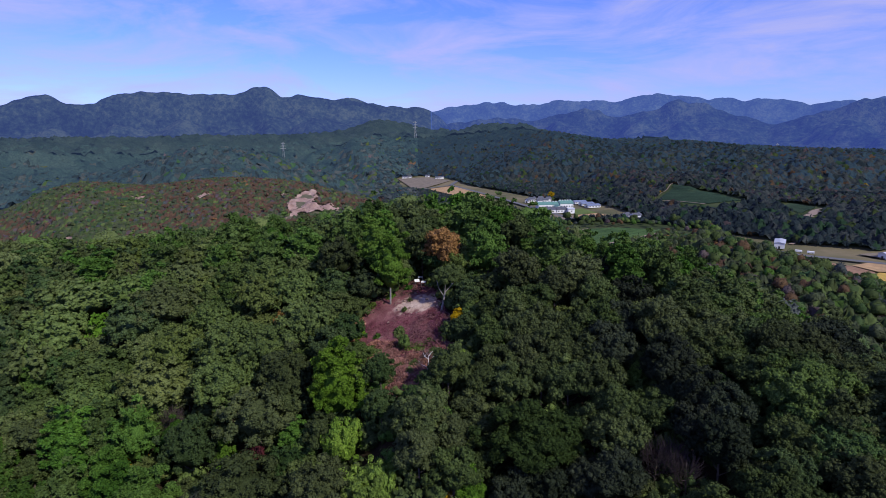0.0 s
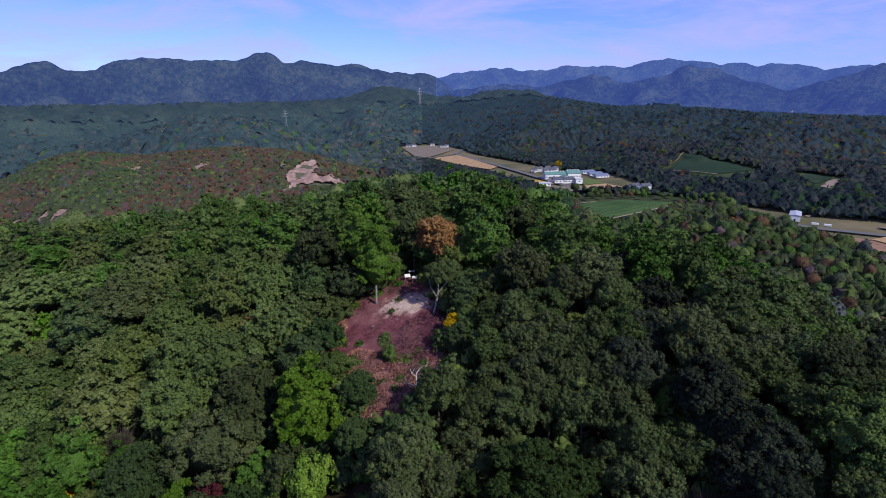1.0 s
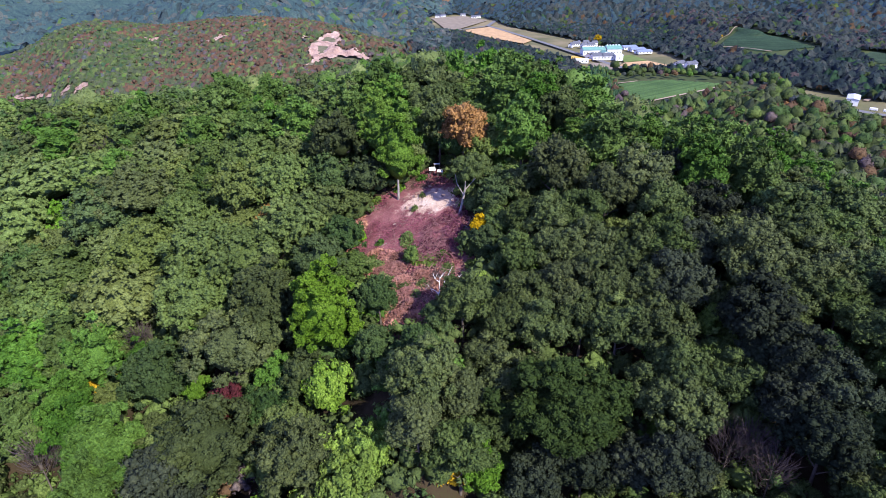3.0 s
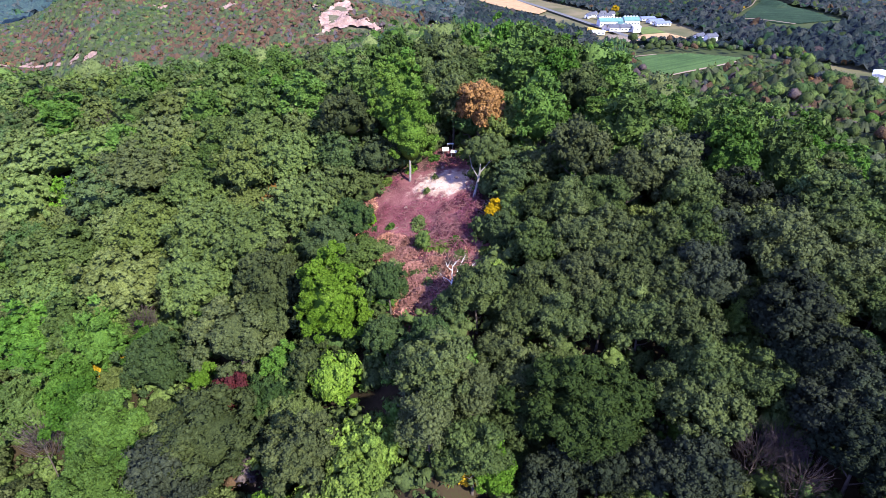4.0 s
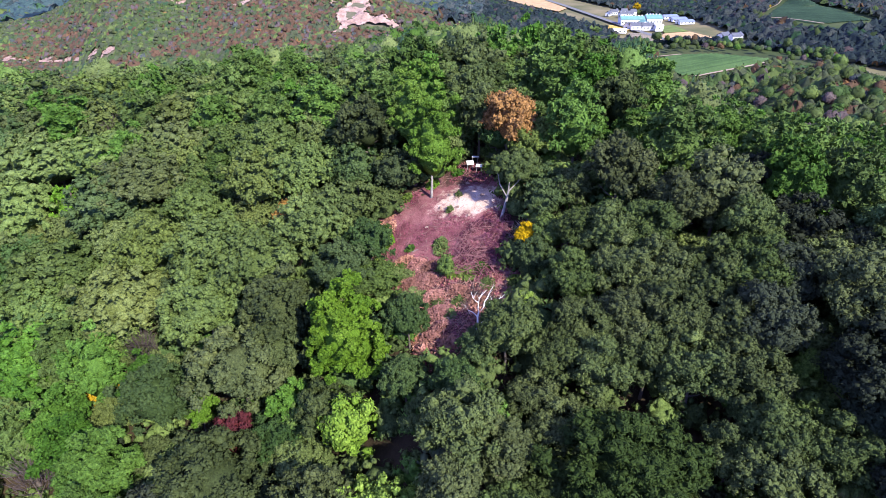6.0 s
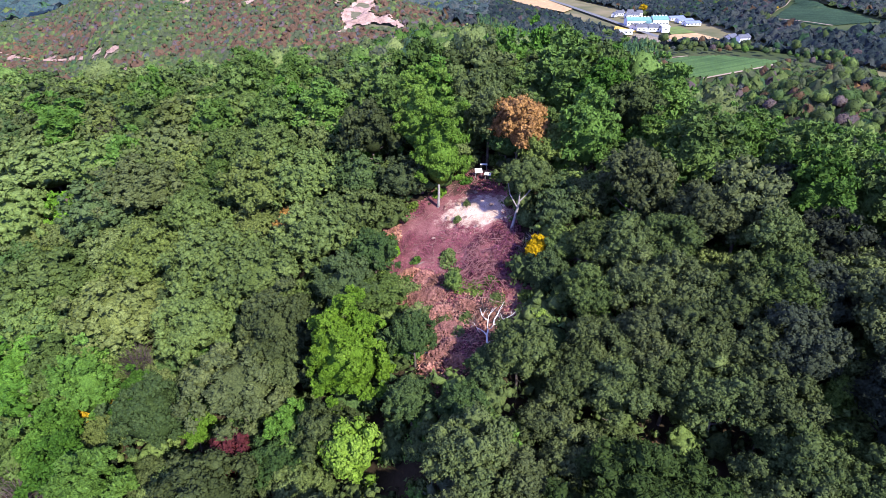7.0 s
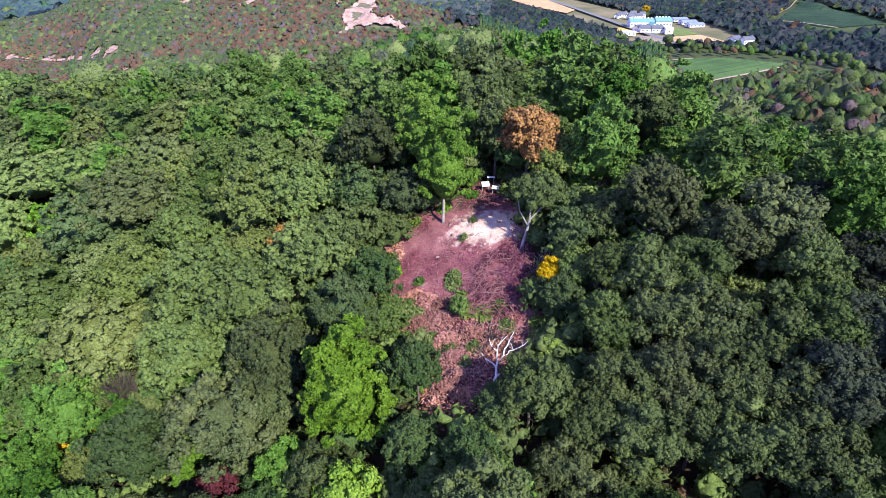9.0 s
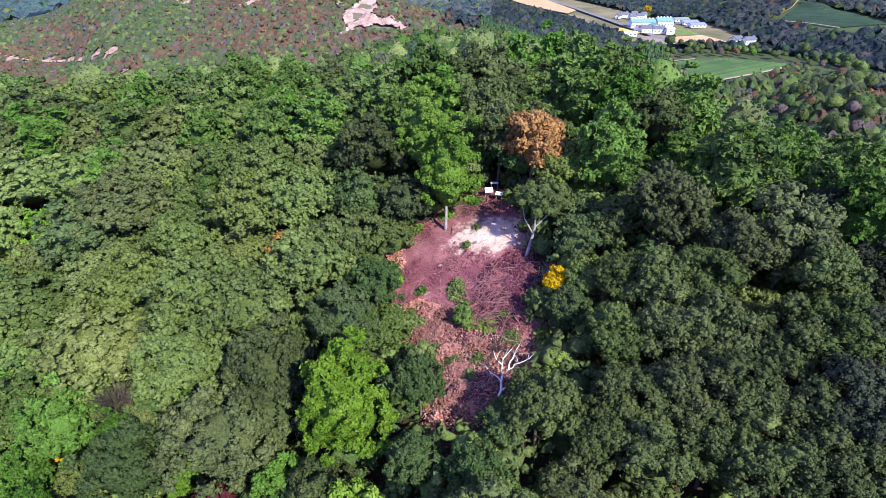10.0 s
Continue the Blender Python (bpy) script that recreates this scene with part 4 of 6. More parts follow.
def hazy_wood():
    """Woods of the backdrop; distance haze is put in as blue emission, like the ranges behind them."""
    m = foliage("wood_with_haze_glow", (0.016, 0.032, 0.024), (0.028, 0.050, 0.036), (0.046, 0.070, 0.048), 0.02, grain=0.4, vary=0.2, gap=0.4)
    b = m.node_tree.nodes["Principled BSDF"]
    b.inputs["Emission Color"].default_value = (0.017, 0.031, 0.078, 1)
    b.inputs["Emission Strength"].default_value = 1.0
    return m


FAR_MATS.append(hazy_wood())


def far_forms(seed, bodies, tufts):
    """Trees seen from far: a few leafy bodies grown together, roughened with tufts."""
    rng = np.random.default_rng(seed)
    out = []
    for k in range(8):
        if bodies == 0:
            out.append(dome_crown(rng, 6.0, 5.2, 3.2, tufts, 5.4 / math.sqrt(tufts), ICO3 if tufts > 300 else ICO2, 18, 0.28, 90, 0.10, 0.6)[:2])
            continue
        parts = []
        for j in range(bodies):
            a = 6.28 * j / bodies + rng.uniform(0, 1)
            off = 0.0 if bodies == 1 else 1.15
            c = np.array([off * math.cos(a), off * math.sin(a), 4.2 + rng.uniform(-0.7, 0.7) * (bodies > 1)])
            half = np.array([2.7, 2.7, 2.9]) * rng.uniform(0.85, 1.15, 3) * (1 if bodies == 1 else 0.76)
            parts.append((c + ICO1[0] * half * (1 + 0.22 * rng.normal(size=(len(ICO1[0]), 1))) * 0.92, ICO1[1]))
        d = sphere_dirs(rng, tufts, -0.2)
        p = np.array([0, 0, 4.2]) + d * np.array([2.7, 2.7, 2.9]) * rng.uniform(0.8, 1.1, tufts)[:, None]
        parts.append(leaf_sprays(rng, p, d + np.array([0, 0, 0.35]), 2.6 / math.sqrt(max(6, tufts)), 1.2, 0.4))
        out.append(merge(parts))
    return out


def cedar_forms(seed):
    """Slender cones of drooping sprays."""
    rng = np.random.default_rng(seed)
    out = []
    for k in range(6):
        v = np.array([(0.6 * math.cos(a), 0.6 * math.sin(a), 1.0) for a in np.arange(6) * math.pi / 3] + [(1.25 * math.cos(a), 1.25 * math.sin(a), 3.0) for a in np.arange(6) * math.pi / 3] + [(0, 0, 8.2)])
        f = [(i, (i + 1) % 6, 6 + (i + 1) % 6) for i in range(6)] + [(i, 6 + (i + 1) % 6, 6 + i) for i in range(6)] + [(6 + i, 6 + (i + 1) % 6, 12) for i in range(6)]
        n = 26
        h = rng.uniform(0, 1, n) ** 1.3
        a = rng.uniform(0, 6.28, n)
        rr = 1.55 * (1 - h) + 0.15
        p = np.stack([rr * np.cos(a), rr * np.sin(a), 2.6 + 5.4 * h], 1)
        nn = np.stack([np.cos(a), np.sin(a), np.full(n, 0.8)], 1)
        out.append(merge([(v * (1 + 0.06 * rng.normal(size=(13, 1))), np.array(f)), leaf_sprays(rng, p, nn, 0.62, 1.5, 0.3)]))
    return out


def forest(name, label, x, y, size, tall, mat, forms, rng, sink=1.9):
    z = land(x, y)
    pick = rng.integers(len(forms), size=len(x))
    turn = rng.uniform(0, 2 * np.pi, len(x))
    vs, fs, ms, o = [], [], [], 0
    for k, (v, f) in enumerate(forms):
        s = np.nonzero(pick == k)[0]
        if not len(s):
            continue
        c, q = np.cos(turn[s])[:, None], np.sin(turn[s])[:, None]
        sc = size[s][:, None]
        px = (v[None, :, 0] * c - v[None, :, 1] * q) * sc + x[s][:, None]
        py = (v[None, :, 0] * q + v[None, :, 1] * c) * sc + y[s][:, None]
        pz = v[None, :, 2] * sc * tall[s][:, None] + z[s][:, None] - sink * sc
        vs.append(np.stack([px, py, pz], 2).reshape(-1, 3))
        fs.append((f[None] + (np.arange(len(s)) * len(v))[:, None, None]).reshape(-1, 3) + o)
        ms.append(np.repeat(mat[s], len(f)))
        o += len(s) * len(v)
    ob = mesh_object(name, np.concatenate(vs), np.concatenate(fs), FAR_MATS, None, True, np.concatenate(ms))
    return tagged(ob, label, "trees", kind="stuff")


def cells(x, y, size, seed):
    """Distance to the nearest of a jittered set of places, that place's own two random numbers, and where it is."""
    ix, iy = np.floor(x / size), np.floor(y / size)
    best = np.full(x.shape, 1e9)
    r1, r2, cx, cy = (np.zeros(x.shape) for _ in range(4))
    for i in (-1, 0, 1):
        for j in (-1, 0, 1):
            u, v = ix + i, iy + j
            px = (u + 0.1 + 0.8 * hash01(u, v, seed)) * size
            py = (v + 0.1 + 0.8 * hash01(u, v, seed + 1)) * size
            d = np.hypot(x - px, y - py)
            k = d < best
            best = np.where(k, d, best)
            r1, r2 = np.where(k, hash01(u, v, seed + 2), r1), np.where(k, hash01(u, v, seed + 3), r2)
            cx, cy = np.where(k, px, cx), np.where(k, py, cy)
    return best, r1, r2, cx, cy


def canopy(name, label, az, r, size, low, high, choose, where, seed, sharp=1.0, tufts=0, tuft=0.8):
    """Crowns grown together: each rises from the creases round it to a height of its own, and has its own leaves."""
    A, R = np.meshgrid(np.radians(az), r, indexing="ij")
    rng = np.random.default_rng(seed)
    X = CENTRE[0] + R * np.sin(A) + rng.normal(size=R.shape) * 0.12 * size
    Y = CENTRE[1] + R * np.cos(A) + rng.normal(size=R.shape) * 0.12 * size

    def top(x, y):
        d, r1, r2, cx, cy = cells(x, y, size, seed)
        return land(x, y) + 0.3 + (low + (high - low) * r1) * np.clip(1 - (d / (0.78 * size)) ** 2, 0, 1) ** sharp + 0.12 * size * fbm(x, y, 0.45 * size, 2, seed + 9), r2, cx, cy

    Z, r2, cx, cy = top(X, Y)
    F = grid_faces(len(az), len(r))[:, ::-1]
    first = F[:, 0]
    cx, cy, pick = cx.ravel()[first], cy.ravel()[first], r2.ravel()[first]
    keep = where(X.ravel()[first], Y.ravel()[first])
    F, cx, cy, pick = F[keep], cx[keep], cy[keep], pick[keep]
    mats = choose(cx, cy, pick)
    V = np.stack([X.ravel(), Y.ravel(), Z.ravel()], 1)
    tri = np.concatenate([F[:, (0, 1, 2)], F[:, (0, 2, 3)]])
    mats = np.concatenate([mats, mats])
    if tufts:
        k = rng.integers(len(F), size=tufts)
        w = rng.dirichlet((1, 1, 1), tufts)
        p = (V[F[k][:, :3]] * w[:, :, None]).sum(1) + np.array([0, 0, 0.1 * size])
        tv, tf = leaf_sprays(rng, p, np.tile([0.25, -0.25, 0.9], (tufts, 1)), tuft, 1.4, 0.35)
        tri = np.concatenate([tri, tf + len(V)])
        V, mats = np.concatenate([V, tv]), np.concatenate([mats, mats[k]])
    used, inv = np.unique(tri, return_inverse=True)
    ob = mesh_object(name, V[used], inv.reshape(tri.shape), FAR_MATS, None, True, mats)
    return tagged(ob, label, "trees", kind="stuff")


def weighted(pick, weights):
    """Leaves by number from FAR_MATS, in the given shares."""
    w = np.cumsum(np.array(weights, float))
    return np.minimum(np.searchsorted(w / w[-1], pick * 0.9999), len(weights) - 1)


TEA_FIELD = [(80, 392), (84, 420), (100, 430), (121, 437), (153, 426), (148, 418), (124, 397), (98, 376), (86, 373)]
OPEN_LAND = [   # fields, tracks and bare rock where no trees stand, with a strip before each
    [(88, 690), (92, 812), (185, 808), (215, 665), (212, 628), (150, 620), (92, 640)], [(-130, 1140), (-60, 1200), (0, 1100), (-60, 950), (-90, 940)], [(262, 372), (262, 470), (300, 520), (350, 480), (430, 480), (430, 400), (300, 340)],
    [(78, 392), (82, 424), (100, 434), (121, 440), (160, 430), (158, 420), (130, 391), (104, 364), (86, 364)], [(246, 730), (292, 803), (322, 736), (332, 648), (292, 640), (266, 655)],
    [(345, 634), (366, 644), (384, 606), (350, 560), (340, 568)], [(-141, 448), (-136, 464), (-143, 474), (-145, 490), (-138, 509), (-127, 513), (-120, 500), (-122, 484), (-104, 476), (-90, 468), (-92, 462), (-110, 464), (-126, 460)]]
BARE_SPOTS = [(-297, 530, 4), (-230, 513, 5), (-210, 551, 3), (-153, 502, 3), (-400, 480, 6), (-436, 480, 6), (-372, 470, 4), (-338, 458, 5), (-320, 451, 6), (-292, 424, 4), (-251, 406, 4), (-262, 559, 3), (-420, 478, 4), (-385, 474, 4), (-360, 465, 4)]


def wooded(x, y):
    d = (valley_cap(x, y) - VALLEY + 1.5) / 0.34 + 52
    ok = d > 52.5
    for poly in OPEN_LAND:
        ok &= ~inside(poly, x, y)
    for u, v, w in BARE_SPOTS:
        ok &= np.hypot(x - u * 0.994, y - v * 0.994) > 1.1 * w
    return ok


def pick_mats(rng, n, weights):
    w = np.array(weights, float)
    return rng.choice(len(w), size=n, p=w / w.sum())


def far_woods():
    rng = np.random.default_rng(5)
    # the rest of the near hill, its back and its shoulder
    X, Y, R, A = scatter_points(rng, 4.5, 60, 480, -46, 46)
    edge = np.interp(A, HILL[:, 0], HILL[:, 4]) + 4
    back = np.interp(A, [-24, -15, 2, 6], [0, 310, 310, 0])
    k = ((R > np.where(A < 12, np.minimum(edge, 166), edge + 32)) | (A < -44) | (A > 40)) & (R < 185) & (R > 60)
    k |= (R > 235) & (A > 9)
    k &= (R < np.minimum(edge, 140) + 60) | (R > 235) | (rng.uniform(size=len(R)) < 0.25)
    k |= (R > np.minimum(edge, 166)) & (R < back)
    k &= wooded(X, Y) & ((R < 320) | ((A > 9) & (R < 360)) | ((A > 9) & (A < 25)))
    k &= (A < 9) | (R < 140) | (rng.uniform(size=len(R)) < 0.4)
    X, Y, R, A = X[k], Y[k], R[k], A[k]
    m = pick_mats(rng, len(X), [4, 6, 2, 7, 0.3, 0.2, 0.1, 0.15, 0.1, 0.1])
    shoulder = (R > 185) & (A > 9)
    m2 = pick_mats(rng, len(X), [6, 5, 4, 0.8, 0.6, 4, 1.4, 0.08, 0.8, 0.015, 0, 0.5])
    m = np.where(shoulder | (A > 12), m2, m)
    size = rng.uniform(0.75, 1.2, len(X)) * np.where((np.hypot(X - 118, Y - 400) < 62), 0.72, 1.0) * np.where(shoulder, 0.95, 1.15)
    tall = rng.uniform(0.9, 1.25, len(X))
    for part_of, label, forms in ((R < 175, "mixed green wood with some orange and bare trees", far_forms(3, 0, 330)), ((R >= 175) & ~shoulder, "bright and dark green wood on the back of the hill", far_forms(23, 0, 210)), (shoulder, "grey-green autumn wood with orange and bare trees", far_forms(13, 0, 240))):
        forest("hill_wood", label, X[part_of], Y[part_of], size[part_of], tall[part_of], m[part_of], forms, rng, 0.4)
    shade = lambda x, y, pick: weighted(pick, [6, 5, 4, 0.5, 0.6, 4.5, 1.6, 0.03, 1.0, 0, 0, 0.5])
    on_shoulder = lambda x, y: wooded(x, y) & (np.hypot(x - 118, y - 400) > 20)
    canopy("hill_wood", "dense grey-green wood grown together on the shoulder", np.arange(9, 44.01, 0.22), np.arange(150, 420, 1.2), 4.6, 4.4, 7.8, shade, on_shoulder, 14, 1.0, 16000, 0.5)
    # scrub and low trees on the bare-topped hill
    bearing = lambda x, y: (np.hypot(x - CENTRE[0], y - CENTRE[1]), np.degrees(np.arctan2(x - CENTRE[0], y - CENTRE[1])))

    def on_scrub(x, y):
        R, A = bearing(x, y)
        return wooded(x, y) & (R < np.interp(A, SCRUB_HILL[:, 0], SCRUB_HILL[:, 1]) + 130) & (R > np.interp(A, [-24, -15, 2, 6], [0, 300, 300, 0]))

    def scrub_leaves(x, y, pick):
        R, A = bearing(x, y)
        green = 0.3 * np.clip((A + 15) / 5, 0, 1)
        dry = fbm(x, y, 80, 3, 61) + 0.5 * fbm(x, y, 18, 2, 63) - green
        grey = fbm(x, y, 34, 3, 62) - green
        brown_mix = weighted(pick, [0.5, 0.8, 0, 0, 0, 3.0, 4.6, 0.04, 0.7, 0, 0, 0.2])
        grey_mix = weighted(pick, [2.0, 1.6, 1.0, 0, 0.4, 6, 1.2, 0.02, 0.7, 0, 0, 0.8])
        green_mix = weighted(pick, [4, 2.5, 3.0, 0.3, 0.6, 5, 0.3, 0.02, 0, 0, 0, 0.3])
        return np.where(dry > -0.02, brown_mix, np.where(grey > 0, grey_mix, green_mix))

    canopy("scrub_wood", "autumn scrub of grey-green, rust and orange bushes", np.arange(-44, -2.99, 0.11), np.arange(230, 790, 1.15), 3.0, 0.5, 3.2, scrub_leaves, on_scrub, 4, 1.0, 60000, 0.42)
    X, Y, R, A = scatter_points(rng, 6.0, 250, 790, -44, -3)
    k = on_scrub(X, Y) & (rng.uniform(size=len(X)) < 0.6)
    X, Y, R, A = X[k], Y[k], R[k], A[k]
    forest("scrub_wood", "low trees standing out of the scrub", X, Y, rng.uniform(0.35, 0.85, len(X)), rng.uniform(0.6, 0.9, len(X)), scrub_leaves(X, Y, rng.uniform(size=len(X))), far_forms(33, 2, 18), rng, 0.6)
    # cedar on the spur
    X, Y, R, A = scatter_points(rng, 3.7, 230, 560, -5, 11)
    k = wooded(X, Y) & (R < np.interp(A, SCRUB_HILL[:, 0], SCRUB_HILL[:, 1]) + 60) & (X < 78)
    X, Y = X[k], Y[k]
    m = pick_mats(rng, len(X), [1, 0, 1, 0.8, 7, 0, 0, 0, 0, 0])
    forest("cedar_wood", "dense dark-green cedar plantation on a spur", X, Y, rng.uniform(0.8, 1.2, len(X)), rng.uniform(0.9, 1.2, len(X)), m, cedar_forms(8), rng, 0.6)
    # woods across the valley; leaves with the added haze glow take over with distance

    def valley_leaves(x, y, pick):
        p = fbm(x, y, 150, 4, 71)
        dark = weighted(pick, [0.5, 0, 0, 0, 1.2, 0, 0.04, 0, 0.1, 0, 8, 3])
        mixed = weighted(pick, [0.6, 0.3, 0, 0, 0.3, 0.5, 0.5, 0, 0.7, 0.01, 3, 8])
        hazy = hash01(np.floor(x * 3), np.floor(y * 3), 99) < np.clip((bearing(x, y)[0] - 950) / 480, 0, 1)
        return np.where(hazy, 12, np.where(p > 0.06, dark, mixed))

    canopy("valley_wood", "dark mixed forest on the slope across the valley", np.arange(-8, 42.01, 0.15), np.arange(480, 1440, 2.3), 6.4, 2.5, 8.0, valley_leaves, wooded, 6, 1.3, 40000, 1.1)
    # hills beyond; the farther the wood, the more leaves carry the painted haze
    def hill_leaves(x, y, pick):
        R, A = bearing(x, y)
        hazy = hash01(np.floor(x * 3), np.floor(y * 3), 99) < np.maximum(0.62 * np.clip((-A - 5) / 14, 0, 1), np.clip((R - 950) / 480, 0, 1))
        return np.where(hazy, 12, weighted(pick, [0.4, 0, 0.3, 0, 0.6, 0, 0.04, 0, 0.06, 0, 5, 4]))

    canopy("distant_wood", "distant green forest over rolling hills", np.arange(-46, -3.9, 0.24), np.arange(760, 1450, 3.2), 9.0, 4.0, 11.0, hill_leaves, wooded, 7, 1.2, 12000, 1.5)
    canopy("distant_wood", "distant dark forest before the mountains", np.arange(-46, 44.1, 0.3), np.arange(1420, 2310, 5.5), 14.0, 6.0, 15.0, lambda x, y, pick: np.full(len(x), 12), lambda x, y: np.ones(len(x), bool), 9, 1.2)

far_woods()

# ---- bare ground, fields and roads ----


def striped(name, c1, c2, scale, turn=0.0, rough=0.95):
    """Field with faint rows across it."""
    m, nt, b = node_material(name)
    g = nt.nodes.new("ShaderNodeNewGeometry")
    mp = nt.nodes.new("ShaderNodeMapping")
    mp.inputs["Rotation"].default_value = (0, 0, turn)
    nt.links.new(g.outputs["Position"], mp.inputs["Vector"])
    w = nt.nodes.new("ShaderNodeTexWave")
    w.inputs["Scale"].default_value = scale
    w.inputs["Distortion"].default_value = 1.2
    w.inputs["Detail"].default_value = 3
    nt.links.new(mp.outputs["Vector"], w.inputs["Vector"])
    n = noise_node(nt, 0.12, 6, 0.65)
    c = mix_node(nt, w.outputs["Fac"], c1, c2)
    dull = ramp_node(nt, [(0.3, (0.6, 0.6, 0.6)), (0.7, (1.15, 1.12, 1.05))])
    nt.links.new(n.outputs["Fac"], dull.inputs["Fac"])
    nt.links.new(mix_node(nt, 1.0, c, dull.outputs["Color"], "MULTIPLY"), b.inputs["Base Color"])
    b.inputs["Roughness"].default_value = rough
    b.inputs["Specular IOR Level"].default_value = 0.15
    return m


STUBBLE = striped("field_stubble_tan", (0.42, 0.27, 0.14), (0.50, 0.34, 0.19), 0.25, 0.5)
GOLD = striped("field_ripe_gold", (0.50, 0.33, 0.07), (0.58, 0.40, 0.11), 0.3, 0.7)
FALLOW = striped("field_fallow_grey", (0.20, 0.17, 0.13), (0.26, 0.22, 0.17), 0.2, 0.2)
GRASS = striped("field_grass", (0.10, 0.15, 0.04), (0.15, 0.20, 0.06), 0.3, 0.4)
PLOUGHED = striped("field_ploughed_brown", (0.28, 0.17, 0.11), (0.34, 0.21, 0.14), 0.35, 0.9)
TEA_DULL = foliage("leaf_tea_dull", (0.024, 0.044, 0.026), (0.036, 0.062, 0.036), (0.050, 0.080, 0.046), 0.05, grain=1.0)
TEA = foliage("leaf_tea", (0.020, 0.050, 0.018), (0.036, 0.080, 0.026), (0.055, 0.110, 0.036), 0.05)
ASPHALT = rough_surface("asphalt_worn", [(0.3, (0.10, 0.10, 0.105)), (0.7, (0.17, 0.17, 0.17))], 0.3, 3, 0.9, 0.2, 0.02)
TRACK = rough_surface("earth_track_pale", [(0.3, (0.20, 0.15, 0.11)), (0.7, (0.38, 0.29, 0.23))], 0.5, 3, 0.95, 0.4, 0.1)


def flat_field(name, label, pts, mat, z=VALLEY + 1.7):
    bm = bmesh.new()
    vs = [bm.verts.new((x, y, z)) for x, y in pts]
    f = bm.faces.new(vs)
    f.normal_update()
    if f.normal.z < 0:
        f.normal_flip()
    low = bmesh.ops.extrude_face_region(bm, geom=[f])
    bmesh.ops.translate(bm, verts=[v for v in low["geom"] if isinstance(v, bmesh.types.BMVert)], vec=(0, 0, 0.25))
    me = bpy.data.meshes.new(name)
    bm.to_mesh(me)
    bm.free()
    me.materials.append(mat)
    return tagged(new(name, me), label, "field", kind="structure")


def drape(name, label, poly, mat, step, lift, relief=0.0, ragged=1.0, kind="structure", category="bare ground"):
    """A patch that lies on the land, with a ragged edge."""
    p = np.array(poly, float)
    x = np.arange(p[:, 0].min() - 3 * step, p[:, 0].max() + 3 * step, step)
    y = np.arange(p[:, 1].min() - 3 * step, p[:, 1].max() + 3 * step, step)
    X, Y = np.meshgrid(x, y, indexing="ij")
    Z = land(X, Y) + lift + relief * fbm(X, Y, 8 * step, 4, 77)
    F = grid_faces(len(x), len(y))
    cx, cy = X.ravel()[F].mean(1), Y.ravel()[F].mean(1)
    w = ragged * step * 2.2
    F = F[inside(poly, cx + w * fbm(cx, cy, 5 * step, 3, 78), cy + w * fbm(cx, cy, 5 * step, 3, 79))]
    used, inv = np.unique(F, return_inverse=True)
    V = np.stack([X.ravel(), Y.ravel(), Z.ravel()], 1)[used]
    ob = mesh_object(name, V, inv.reshape(F.shape), [mat])
    return tagged(ob, label, category, kind=kind)


def strip(name, label, pts, width, mat, z=None, lift=0.5):
    """A road or track along points."""
    dense = []
    for a, b in zip(pts, pts[1:]):
        n = max(2, int(math.hypot(b[0] - a[0], b[1] - a[1]) / 6))
        dense += [(a[0] + (b[0] - a[0]) * k / n, a[1] + (b[1] - a[1]) * k / n) for k in range(n)]
    dense.append(pts[-1])
    d = np.array(dense, float)
    t = np.gradient(d, axis=0)
    t /= np.linalg.norm(t, axis=1)[:, None]
    nrm = np.stack([-t[:, 1], t[:, 0]], 1) * width / 2
    P = np.stack([d + nrm, d, d - nrm], 1)
    Z = land(P[..., 0], P[..., 1]) + lift if z is None else np.full(P.shape[:2], z)
    V = np.concatenate([P, Z[..., None]], 2).reshape(-1, 3)
    return tagged(mesh_object(name, V, grid_faces(len(d), 3)[:, ::-1], [mat]), label, "road", kind="structure")


flat_field("field", "fallow grey-brown rice field in the valley", [(-119, 1146), (-60, 1184), (-14, 1107), (-56, 980), (-75, 966)], FALLOW)
flat_field("field", "tan stubble rice field in the valley", [(-50, 962), (-8, 1010), (50, 852), (38, 822), (-4, 875)], STUBBLE)
flat_field("field", "small ripe golden field beside the road", [(93, 725), (109, 697), (92, 681), (80, 715)], GOLD)
flat_field("field", "green grass field beside the farm sheds", [(143, 722), (160, 735), (169, 697), (142, 684)], GRASS)
flat_field("field", "tan stubble field beside the farm sheds", [(142, 681), (169, 694), (190, 655), (155, 640), (128, 640), (132, 660)], STUBBLE)
flat_field("yard", "grey gravel yard before the farm sheds", [(104, 677), (138, 679), (130, 650), (126, 636), (100, 640)], FALLOW)
flat_field("field", "brown ploughed field on the valley floor", [(273, 457), (268, 407), (274, 380), (303, 411), (298, 430)], PLOUGHED)
flat_field("field", "golden field on the valley floor", [(268, 377), (305, 410), (330, 402), (300, 350)], GOLD)
flat_field("field", "tan field on the valley floor", [(300, 432), (306, 413), (345, 405), (345, 430), (318, 440)], STUBBLE)
flat_field("field", "pale field on the valley floor", [(330, 470), (350, 440), (420, 450), (400, 490)], FALLOW)
strip("road", "grey asphalt valley road with worn edges", [(15, 1204), (-12, 1024), (46, 882), (80, 790), (113, 700), (150, 610), (215, 540), (268, 484), (282, 466), (311, 448), (345, 425), (420, 380)], 7, ASPHALT, VALLEY + 2.1)
strip("road", "narrow grey lane between rice fields", [(-12, 1024), (-55, 968), (-90, 940)], 5, ASPHALT, VALLEY + 2.15)
